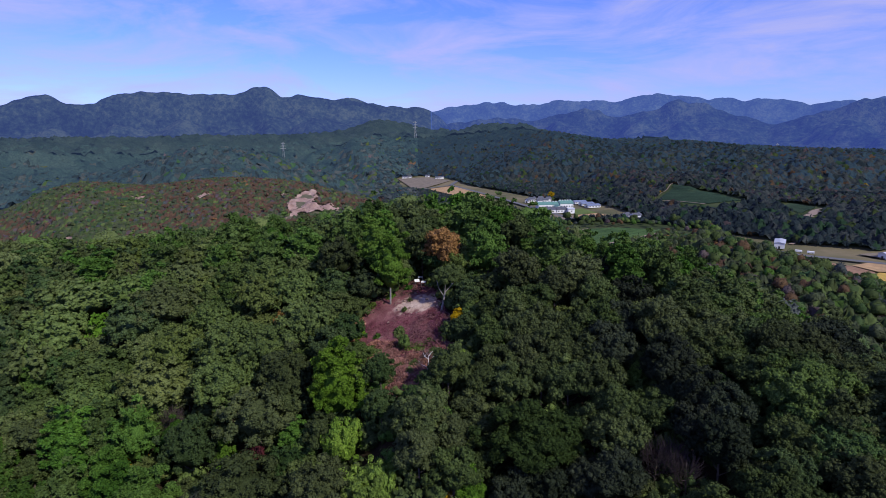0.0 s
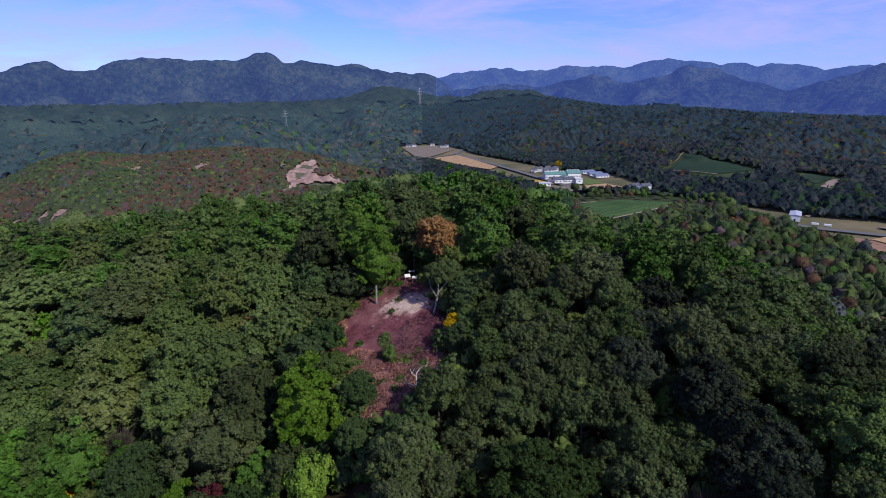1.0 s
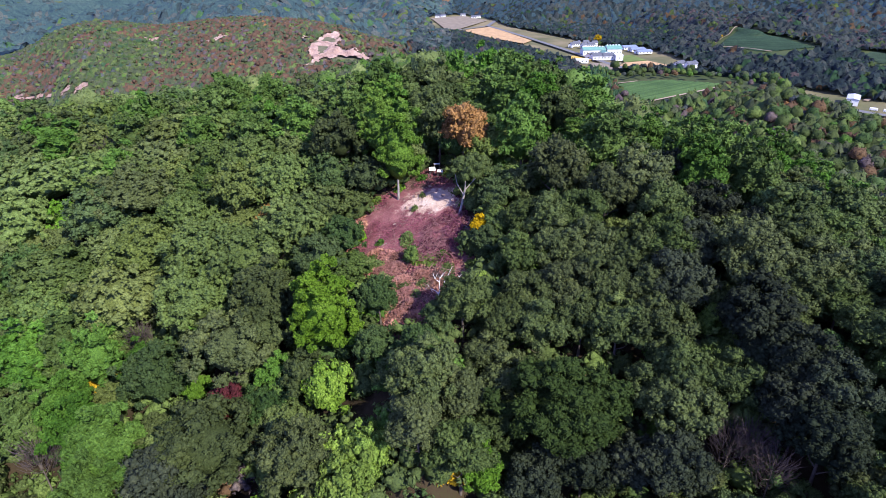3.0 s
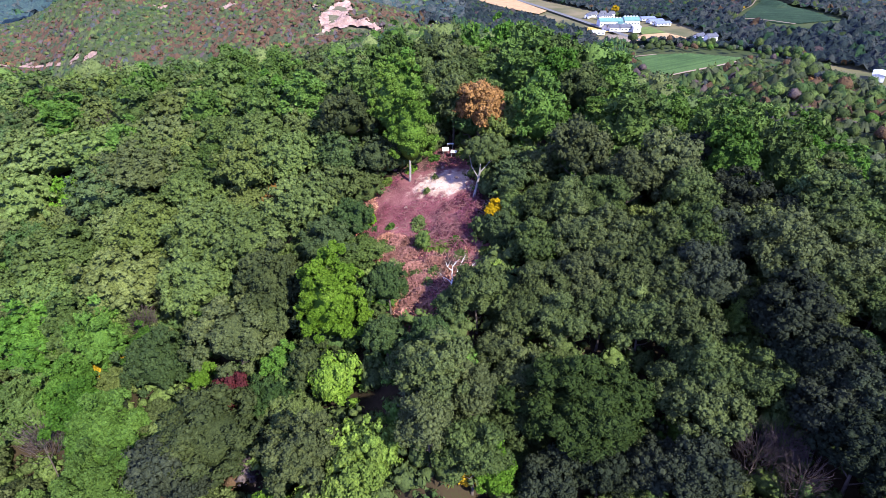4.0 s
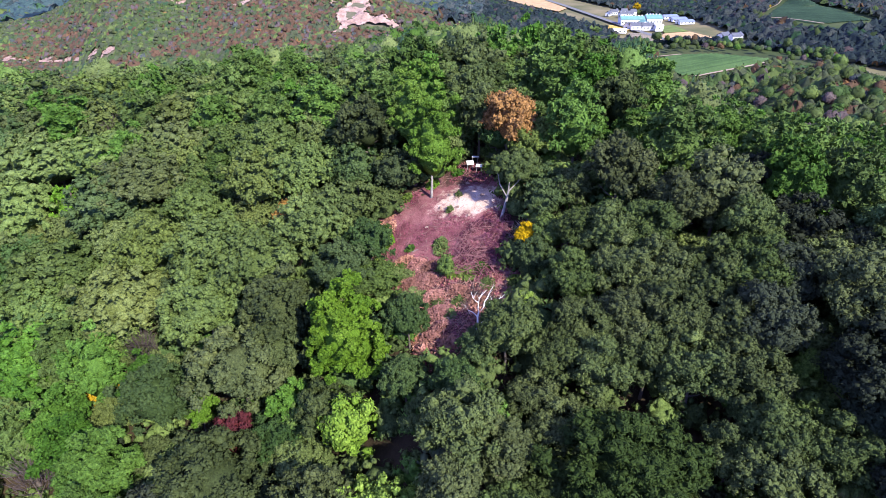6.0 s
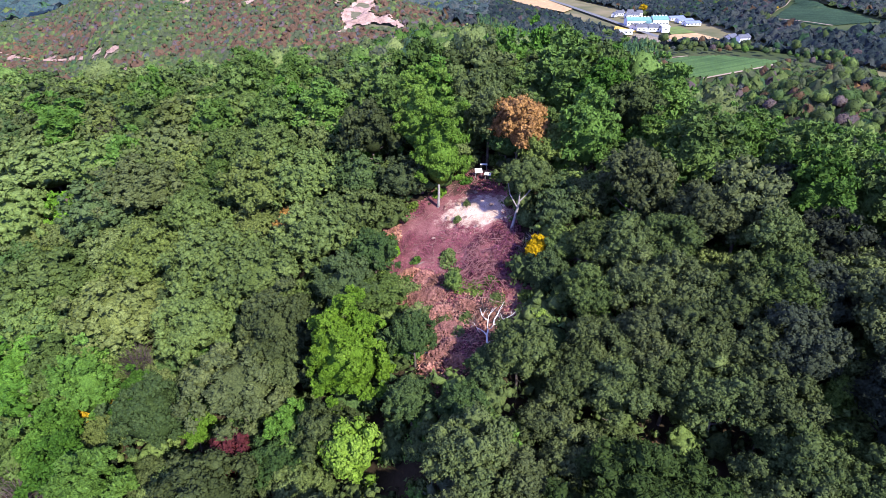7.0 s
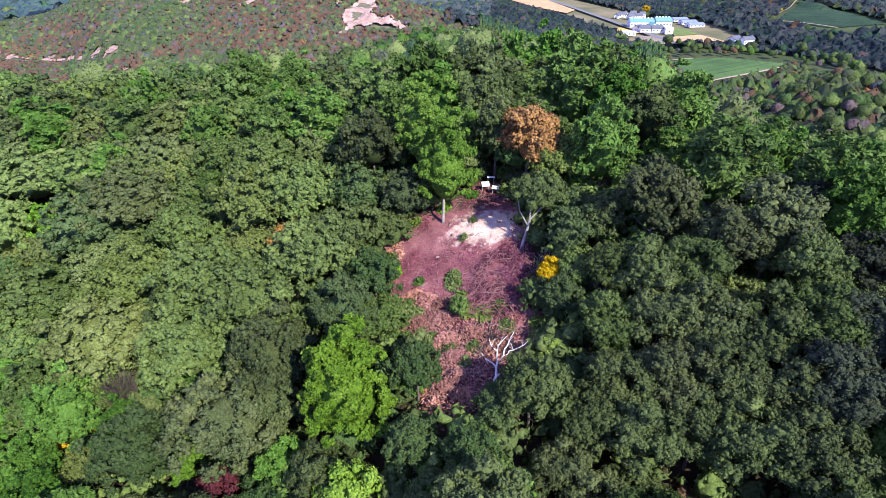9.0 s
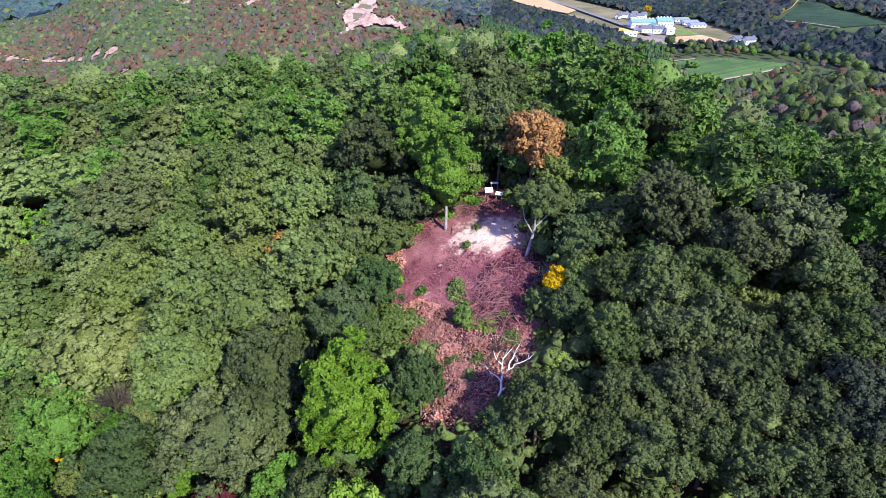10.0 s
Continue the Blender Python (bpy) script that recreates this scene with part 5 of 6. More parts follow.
strip("road", "pale farm track at the edge of the tea field", [(95, 372), (103, 379), (112, 386), (122, 394), (132, 402), (141, 410), (148, 416), (154, 423)], 1.9, TRACK)
strip("road", "pale farm track round the tea field", [(82, 422), (91, 427), (100, 432)], 1.6, TRACK)
strip("road", "pale track on the terraced slope", [(254, 720), (262, 708), (270, 694), (285, 666)], 1.5, TRACK, lift=1.2)
strip("road", "pale track beside the terraced slope", [(250, 737), (268, 764), (294, 795)], 1.2, TRACK, lift=1.2)
strip("road", "pale pink earth track across the scrub", [(-452, 486), (-434, 480), (-405, 476), (-391, 474), (-368, 468), (-350, 460), (-332, 455), (-316, 449)], 2.6, ROCK, lift=1.0)
strip("road", "pale track at the foot of the slope", [(300, 514), (308, 522), (324, 519)], 4, TRACK, lift=1.0)

QUARRY = [(-141, 451), (-135, 464), (-142, 474), (-144, 490), (-138, 508), (-128, 514), (-121, 500), (-123, 484), (-112, 478), (-104, 476), (-90, 468), (-92, 464), (-108, 467), (-122, 466), (-130, 457)]
drape("quarry_face", "pale pink bare quarry rock on the scrub hill", QUARRY, ROCK, 1.1, 1.3, 4.5, 2.0)
for patch, size in (((-297, 530), 7), ((-301, 540), 5), ((-230, 514), 8), ((-210, 552), 5), ((-153, 503), 5), ((-400, 480), 6), ((-436, 480), 7), ((-372, 470), 5), ((-338, 458), 6), ((-320, 451), 8), ((-292, 425), 4), ((-251, 407), 6), ((-262, 560), 5)):
    k = [(patch[0] + size * math.cos(a) * (0.8 + 0.3 * math.sin(3 * a + patch[0])), patch[1] + size * math.sin(a) * (0.6 + 0.3 * math.cos(2 * a + patch[1]))) for a in np.arange(0, 6.28, 0.6)]
    drape("bare_patch", "small pale bare soil patch among scrub", k, ROCK, 0.8, 0.9, 1.2, 3.0)


def tea_rows(name, label, poly, turn, pitch, lift, mat=TEA):
    """Clipped tea hedges, row by row."""
    p = np.array(poly, float)
    mid = p.mean(0)
    c, q = math.cos(turn), math.sin(turn)
    span = np.abs(p - mid).max() * 1.6
    parts = []
    for row in np.arange(-span, span, pitch):
        u = np.arange(-span, span, 3.0)
        x, y = mid[0] + c * u - q * row, mid[1] + q * u + c * row
        ok = inside(poly, x, y)
        if ok.sum() < 3:
            continue
        x, y = x[ok], y[ok]
        z = land(x, y) + lift
        h = pitch * 0.40
        prof = [(-h, 0.0), (-h * 0.8, 0.7), (0, 0.95), (h * 0.8, 0.7), (h, 0.0)]
        V = np.stack([np.stack([x - q * o, y + c * o, z + e], 1) for o, e in prof], 1).reshape(-1, 3)
        F = grid_faces(len(x), 5)
        parts.append((V, F))
    v, f = merge(parts)
    return tagged(mesh_object(name, v, f, [mat]), label, "tea field", kind="stuff")


tea_rows("tea_field", "dark green clipped tea hedges in rows", TEA_FIELD, 0.70, 1.8, 0.1)
TEA_SLOPE = [(253, 730), (295, 793), (316, 731), (324, 660), (294, 664), (274, 677)]
TEA_SMALL = [(351, 628), (365, 637), (376, 606), (347, 586)]
tea_rows("tea_field", "dark tea hedges on a terraced slope", TEA_SLOPE, -0.8, 2.4, 0.3, TEA_DULL)
tea_rows("tea_field", "small green tea plot above the valley", TEA_SMALL, -0.8, 2.4, 0.3, TEA_DULL)
drape("bare_patch", "brown bare earth terrace below a tea plot", [(346, 584), (374, 602), (368, 584), (346, 572)], TRACK, 2.5, 1.0, 0.3)

# ---- buildings ----
WHITE_WALL = rough_surface("wall_white_plaster", [(0.3, (0.62, 0.62, 0.62)), (0.7, (0.82, 0.82, 0.80))], 0.3, 4, 0.85, 0.1, 0.02)
GREEN_ROOF = rough_surface("roof_green_sheet", [(0.3, (0.09, 0.21, 0.17)), (0.7, (0.15, 0.29, 0.25))], 0.3, 5, 0.5, 0.1, 0.02)
TILE_ROOF = rough_surface("roof_dark_tile", [(0.3, (0.05, 0.055, 0.07)), (0.7, (0.13, 0.135, 0.16))], 0.6, 6, 0.6, 0.4, 0.05)
GREY_ROOF = rough_surface("roof_grey_sheet", [(0.3, (0.35, 0.37, 0.42)), (0.7, (0.55, 0.57, 0.62))], 0.4, 5, 0.5, 0.1, 0.02)
BLUE_ROOF = rough_surface("roof_blue_grey_sheet", [(0.3, (0.12, 0.15, 0.24)), (0.7, (0.22, 0.26, 0.36))], 0.4, 5, 0.5, 0.1, 0.02)
PANE = rough_surface("window_dark", [(0.3, (0.02, 0.025, 0.03)), (0.7, (0.05, 0.06, 0.07))], 0.5, 4, 0.2, 0.0, 0.01, 0.0, 0.5)
STEEL = rough_surface("steel_galvanised", [(0.3, (0.35, 0.36, 0.37)), (0.7, (0.50, 0.51, 0.52))], 0.5, 4, 0.5, 0.1, 0.01, 0.6)


def part(name, bm, mat, parent, label=""):
    me = bpy.data.meshes.new(name)
    bm.to_mesh(me)
    bm.free()
    me.materials.append(mat)
    ob = new(name, me)
    ob.parent = parent
    return tagged(ob, label)


def block(sx, sy, sz, at=(0, 0, 0), bevel=0.0):
    bm = bmesh.new()
    bmesh.ops.create_cube(bm, size=1, matrix=Matrix.Translation(at) @ Matrix.Diagonal((sx, sy, sz, 1)))
    if bevel:
        bmesh.ops.bevel(bm, geom=list(bm.edges), offset=bevel, segments=1, affect="EDGES")
    return bm


def gable(sx, sy, rise, z, over=0.5, thick=0.25):
    """A pitched roof with eaves and thickness, ridge along x."""
    bm = bmesh.new()
    hx, hy = sx / 2 + over, sy / 2 + over
    prof = [(-hy, z - 0.15), (0, z + rise), (hy, z - 0.15), (hy, z - 0.15 + thick), (0, z + rise + thick * 1.2), (-hy, z - 0.15 + thick)]
    ends = [[bm.verts.new((x, y, zz)) for y, zz in prof] for x in (-hx, hx)]
    for i in range(6):
        j = (i + 1) % 6
        bm.faces.new((ends[0][i], ends[0][j], ends[1][j], ends[1][i]))
    bm.faces.new(ends[0][::-1])
    bm.faces.new(ends[1])
    bmesh.ops.recalc_face_normals(bm, faces=list(bm.faces))
    return bm


def building(name, label, x, y, turn, sx, sy, h, rise, roof, wall=WHITE_WALL, windows=3, vents=0, z=VALLEY + 1.2):
    root = new(name)
    root.matrix_world = pose(x, y, z, 0, 0, turn)
    tagged(root, label, "building", "buildings in the valley")
    bm = block(sx, sy, h, (0, 0, h / 2))
    for s in (-1, 1):       # gable ends
        a, b, c = (bm.verts.new((s * sx / 2, v, w)) for v, w in ((-sy / 2, h), (sy / 2, h), (0, h + rise * sy / (sy + 1.0))))
        bm.faces.new((a, b, c))
    part("wall", bm, wall, root)
    top = part("roof", gable(sx, sy, rise, h), roof, root)
    for k in range(windows):
        u = (k + 0.5) / windows * sx - sx / 2
        for s in (-1, 1):
            part("window", block(min(1.8, sx / windows * 0.55), 0.12, 1.2, (u, s * (sy / 2 + 0.03), h * 0.55)), PANE, root)
    part("door", block(0.12, 1.4, 2.1, (-sx / 2 - 0.03, 0, 1.05)), PANE, root)
    for k in range(vents):
        u = (k + 0.5) / vents * sx - sx / 2
        part("roof_vent", block(1.5, 1.1, 0.9, (u, 0, h + rise + 0.5)), WHITE_WALL, top, "white box vent on the ridge")
    return root


SHED = "long white factory shed with a green sheet roof"
building("factory_shed", SHED, 115, 735, 8, 26, 14, 6.5, 2.6, GREEN_ROOF, windows=8, vents=7)
building("factory_shed", SHED, 138, 738, 8, 17, 16, 7.5, 3.0, GREEN_ROOF, windows=5, vents=5)
building("factory_shed", "white low annexe with a green sheet roof", 127, 723, 98, 11, 8, 5, 1.6, GREEN_ROOF, windows=3)
for x, y, turn, sx, sy, h in ((104, 806, 10, 8, 5.5, 3.6), (112, 792, 30, 7, 5, 3.4), (122, 800, 5, 8, 5.5, 3.4), (97, 797, 60, 6, 5, 3.2), (128, 812, 20, 7, 5, 3.4), (108, 815, 70, 7, 5, 3.4), (118, 818, 15, 7, 5, 3.4)):
    building("farmhouse", "white house with a dark tiled roof in a hamlet", x, y, turn, sx, sy, h, 2.4, TILE_ROOF)
for x, y, turn, sx, sy, h in ((116, 703, 12, 14, 9, 4.5), (127, 704, 8, 12, 9, 4.5), (109, 709, 50, 9, 7, 4), (192, 655, 40, 11, 8, 4.5), (200, 647, 20, 9, 7, 5.5), (208, 660, 70, 10, 7, 4)):
    building("farmhouse", "low house with a dark tiled roof", x, y, turn, sx, sy, h, 2.6, TILE_ROOF)
building("storehouse", "plain white box-shaped storehouse", 138, 699, 10, 8, 7, 5.5, 0.9, GREY_ROOF, windows=1)
building("storehouse", "plain white shed with a pale sheet roof", 96, 681, 5, 13, 6, 3.6, 0.9, GREY_ROOF, windows=3)
building("storehouse", "small white shed beside dark-roofed houses", 204, 650, 15, 6, 5, 4, 1.0, GREY_ROOF, windows=1)
for x, y, turn in ((166, 786, 20), (172, 768, 20), (176, 750, 20)):
    building("greenhouse", "long blue-grey roofed nursery shed", x, y, turn, 18, 10, 2.8, 1.4, BLUE_ROOF, windows=4)
for x, y, turn in ((-107, 1158, 5), (-62, 1186, 10), (-40, 1147, 0), (-33, 1155, 20), (-98, 1166, 30)):
    building("farmhouse", "far white house at the end of the valley", x, y, turn, 9, 6.5, 3.4, 1.6, TILE_ROOF)
building("roadside_shed", "open-sided white roadside shed with a flat roof", 284, 503, 60, 20, 8, 5, 0.6, GREY_ROOF, windows=4)
building("roadside_shed", "small white roadside store", 344, 458, 20, 9, 7, 4, 1.2, GREY_ROOF, windows=2)


def van(x, y, turn):
    root = new("van")
    root.matrix_world = pose(x, y, VALLEY + 2.1, 0, 0, turn)
    tagged(root, "white box van parked beside the valley road", "van")
    part("body", block(5.2, 2.0, 1.7, (0, 0, 1.25), 0.2), WHITE_WALL, root)
    part("windscreen", block(0.1, 1.7, 0.7, (2.58, 0, 1.6)), PANE, root)
    for u in (-1.6, 1.6):
        for s in (-1, 1):
            bm = bmesh.new()
            bmesh.ops.create_cone(bm, cap_ends=True, segments=12, radius1=0.36, radius2=0.36, depth=0.25, matrix=pose(u, s * 0.95, 0.36, 90, 0, 0))
            part("wheel", bm, PANE, root, "black tyre")


van(285, 476, -30)
van(292, 471, -30)


def pylon(x, y, high):
    root = new("pylon")
    root.matrix_world = pose(x, y, land1(x, y), 0, 0, 20)
    tagged(root, "tall lattice steel power pylon on a wooded ridge", "pylon", "power line pylons")
    for sx in (-1, 1):
        for sy in (-1, 1):
            v, f = tube([(3 * sx, 3 * sy, 0), (1.2 * sx, 1.2 * sy, high * 0.6), (0.5 * sx, 0.5 * sy, high)], [0.28, 0.24, 0.18], 4)
            mesh_object("leg", v, f, [STEEL], root)
    for k in range(6):
        z0, z1 = high * k / 6, high * (k + 1) / 6
        w0, w1 = 3 - 2.5 * k / 6, 3 - 2.5 * (k + 1) / 6
        v, f = merge([tube([(-w0, s * w0, z0), (w1, s * w1, z1)], [0.16, 0.16], 4) for s in (-1, 1)] + [tube([(s * w0, w0, z0), (s * w1, -w1, z1)], [0.16, 0.16], 4) for s in (-1, 1)])
        mesh_object("brace", v, f, [STEEL], root)
    for z, w in ((0.68, 6.5), (0.8, 5.5), (0.92, 4.5)):
        v, f = merge([tube([(-w, 0, high * z), (0, 0, high * z + 1.5), (w, 0, high * z)], [0.2, 0.3, 0.2], 4), tube([(-w, 0, high * z), (w, 0, high * z)], [0.2, 0.2], 4)])
        mesh_object("cross_arm", v, f, [STEEL], root)
    return root


pylon(-400, 1330, 46)
pylon(-102, 1407, 46)
pylon(640, 1190, 34)


GINKGO = Kind("ginkgo_tree", "yellow autumn ginkgo tree beside the farm sheds", "trees in the valley", YELLOW, grow_oak, 1)
GINKGO.plant(np.random.default_rng(3), 134, 822, 1.5, 1.0)

# ---- the clearing ----


def clearing_material():
    """Reddish litter that thins out to pale sandy soil at the head of the clearing and turns dark brown at its foot and
    behind the sand.
    """
    m, nt, b = node_material("litter_and_sandy_soil")
    n1, n2, n3 = noise_node(nt, 0.6, 5), noise_node(nt, 7.0, 6, 0.65), noise_node(nt, 1.1, 5, 0.7)
    mixed = mix_node(nt, 0.45, n1.outputs["Fac"], n2.outputs["Fac"])
    red = ramp_node(nt, [(0.32, (0.080, 0.026, 0.032)), (0.5, (0.195, 0.074, 0.080)), (0.66, (0.325, 0.152, 0.148))])
    sand = ramp_node(nt, [(0.34, (0.30, 0.19, 0.14)), (0.48, (0.46, 0.33, 0.265)), (0.64, (0.66, 0.53, 0.45))])
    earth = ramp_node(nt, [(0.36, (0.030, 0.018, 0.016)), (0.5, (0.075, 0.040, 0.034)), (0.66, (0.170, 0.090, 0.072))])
    for r in (red, sand, earth):
        nt.links.new(mixed, r.inputs["Fac"])
    g = nt.nodes.new("ShaderNodeNewGeometry")

    def spot(x, y, rx, ry, lo, hi):
        """1 inside an oval on the ground, with a ragged rim."""
        mp = nt.nodes.new("ShaderNodeMapping")
        mp.inputs["Location"].default_value = (-x / rx, -y / ry, 0)
        mp.inputs["Scale"].default_value = (1 / rx, 1 / ry, 0)
        nt.links.new(g.outputs["Position"], mp.inputs["Vector"])
        ln = nt.nodes.new("ShaderNodeVectorMath")
        ln.operation = "LENGTH"
        nt.links.new(mp.outputs["Vector"], ln.inputs[0])
        add = nt.nodes.new("ShaderNodeMath")
        add.operation = "MULTIPLY_ADD"
        add.inputs[1].default_value = 1.7
        nt.links.new(n3.outputs["Fac"], add.inputs[0])
        nt.links.new(ln.outputs["Value"], add.inputs[2])
        mr = nt.nodes.new("ShaderNodeMapRange")
        mr.inputs["From Min"].default_value, mr.inputs["From Max"].default_value = hi, lo
        nt.links.new(add.outputs[0], mr.inputs["Value"])
        return mr.outputs["Result"]

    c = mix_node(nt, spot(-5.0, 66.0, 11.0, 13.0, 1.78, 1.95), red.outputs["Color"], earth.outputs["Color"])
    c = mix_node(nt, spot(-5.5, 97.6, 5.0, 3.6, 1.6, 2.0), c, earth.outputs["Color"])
    c = mix_node(nt, spot(-4.6, 91.2, 4.6, 3.0, 1.5, 1.85), c, sand.outputs["Color"])
    nt.links.new(c, b.inputs["Base Color"])
    b.inputs["Roughness"].default_value = 0.95
    b.inputs["Specular IOR Level"].default_value = 0.15
    bp = nt.nodes.new("ShaderNodeBump")
    bp.inputs["Strength"].default_value, bp.inputs["Distance"].default_value = 0.9, 0.15
    nt.links.new(n2.outputs["Fac"], bp.inputs["Height"])
    nt.links.new(bp.outputs["Normal"], b.inputs["Normal"])
    return m


LITTER = clearing_material()
DRY_LEAF = foliage("leaf_dry_tan", (0.190, 0.088, 0.068), (0.320, 0.160, 0.124), (0.450, 0.260, 0.200), 0.6)
RED_LEAF = foliage("leaf_dry_red", (0.100, 0.028, 0.044), (0.185, 0.060, 0.084), (0.290, 0.125, 0.145), 0.6)
WINE_LITTER = foliage("leaf_dry_wine", (0.060, 0.016, 0.030), (0.130, 0.038, 0.060), (0.220, 0.085, 0.105), 0.6)
RED_WOOD = rough_surface("cut_branch_red", [(0.3, (0.13, 0.048, 0.055)), (0.7, (0.30, 0.15, 0.15))], 3, 20, 0.9, 0.4, 0.02)
CUT_WOOD = rough_surface("cut_branch_wood", [(0.3, (0.16, 0.09, 0.075)), (0.7, (0.34, 0.22, 0.18))], 3, 20, 0.9, 0.4, 0.02)
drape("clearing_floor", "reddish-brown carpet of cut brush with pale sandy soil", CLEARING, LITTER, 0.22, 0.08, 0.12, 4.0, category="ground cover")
SOIL_PATCH = [(-9.4, 92.6), (-8.6, 94.4), (-6.0, 95.0), (-3.2, 94.0), (-1.9, 91.0), (-2.6, 88.9), (-4.2, 87.9), (-6.0, 88.6), (-7.9, 90.5)]


def random_in(rng, poly, n):
    p = np.array(poly)
    x = rng.uniform(p[:, 0].min(), p[:, 0].max(), n * 3)
    y = rng.uniform(p[:, 1].min(), p[:, 1].max(), n * 3)
    k = inside(poly, x, y)
    return x[k][:n], y[k][:n]


def leaf_carpet(name, label, poly, n, size, mat, seed, lift=0.12, up=0.9, avoid=None):
    rng = np.random.default_rng(seed)
    x, y = random_in(rng, poly, n)
    keep = fbm(x, y, 3.0, 3, seed) > -0.22
    if avoid is not None:
        keep &= ~inside(avoid, x, y)
    x, y = x[keep], y[keep]
    p = np.stack([x, y, land(x, y) + lift + rng.uniform(0, 0.35, len(x)) * np.maximum(0, fbm(x, y, 2.0, 2, seed + 3) + 0.4)], 1)
    nrm = np.tile([0, 0, up], (len(p), 1)) + rng.normal(size=(len(p), 3)) * 0.4
    v, f = leaf_sprays(rng, p, nrm, size, 1.7, 0.4)
    return tagged(mesh_object(name, v, f, [mat], None, False), label, "ground cover", kind="stuff")


leaf_carpet("dead_leaves", "dead red-brown leaves on cut brush", CLEARING, 14000, 0.11, RED_LEAF, 301, avoid=SOIL_PATCH)
HEAP = [(-5.4, 80.2), (-2.5, 79.2), (0.6, 79.6), (0.9, 84), (0.2, 88), (-2.6, 88.2), (-5.2, 85.6)]
for lift, count in ((0.35, 3000), (0.75, 2200)):
    leaf_carpet("brush_heap", "heaped purple-red cut brush in the clearing", HEAP if lift < 0.5 else [(0.7 * u - 0.69, 0.7 * v + 25.1) for u, v in HEAP], count, 0.13, WINE_LITTER, 305 + count, lift)
LOWER = [(-13.5, 81.5), (-10, 82.5), (-2, 80), (1, 79), (1.5, 74), (-3, 70.5), (-7, 67.5), (-8.5, 70), (-8, 76)]
leaf_carpet("dead_leaves", "dry tan leaves on felled branches", LOWER, 1900, 0.14, DRY_LEAF, 302, 0.25)
EDGE = [(-15.5, 84), (-16, 91), (-13.5, 91), (-13, 84)]
leaf_carpet("dead_leaves", "dry orange leaves at the clearing's edge", EDGE, 700, 0.2, DRY_LEAF, 303, 0.3)


def sticks(name, label, poly, n, seed, lo, hi, mat, thick, lift=0.12):
    rng = np.random.default_rng(seed)
    x, y = random_in(rng, poly, n)
    t, l = rng.uniform(0, 6.28, len(x)), rng.uniform(lo, hi, len(x))
    d = np.stack([np.cos(t) * l / 2, np.sin(t) * l / 2], 1)
    mid = np.stack([x, y], 1)
    pts = np.stack([mid - d, mid + rng.normal(size=d.shape) * 0.1 * l[:, None], mid + d], 1)
    z = land(pts[..., 0], pts[..., 1]) + lift + rng.uniform(0, 0.35, pts.shape[:2])
    parts = [tube(p, [thick, thick * 0.8, thick * 0.4], 4) for p in np.concatenate([pts, z[..., None]], 2)]
    v, f = merge(parts)
    return tagged(mesh_object(name, v, f, [mat]), label, "branches", kind="stuff")


sticks("brushwood", "tangled cut reddish branches in a heap", [(-6, 79.5), (0.4, 79.5), (0, 87.5), (-5, 86)], 300, 311, 0.6, 2.4, RED_WOOD, 0.028, 0.5)
sticks("brushwood", "scattered cut twigs over the clearing", CLEARING, 380, 312, 0.4, 1.6, CUT_WOOD, 0.022)
sticks("brushwood", "felled grey branches among dry leaves", LOWER, 200, 313, 0.8, 2.6, CUT_WOOD, 0.035)


def fallen_log(x, y, turn, length, girth, rise=6):
    v, f = tube([(0, 0, 0), (length * 0.5, 0.08, 0.05), (length, -0.1, 0)], [girth, girth * 0.85, girth * 0.6], 8)
    ob = mesh_object("fallen_log", v, f, [PALE_BARK])
    ob.matrix_world = pose(x, y, land1(x, y) + girth + 0.25, 0, -rise, turn)
    return tagged(ob, "pale fallen log lying on dry leaves", "log", "fallen logs")


fallen_log(-7.6, 71.0, 62, 2.6, 0.11, 18)
fallen_log(-7.9, 72.9, 5, 1.6, 0.09)
fallen_log(-4.9, 73.8, 120, 1.8, 0.05)
fallen_log(-10.5, 84.0, 30, 1.2, 0.05)
fallen_log(-1.5, 84.0, 70, 2.4, 0.06)
fallen_log(-15.0, 86.0, 25, 1.6, 0.05)


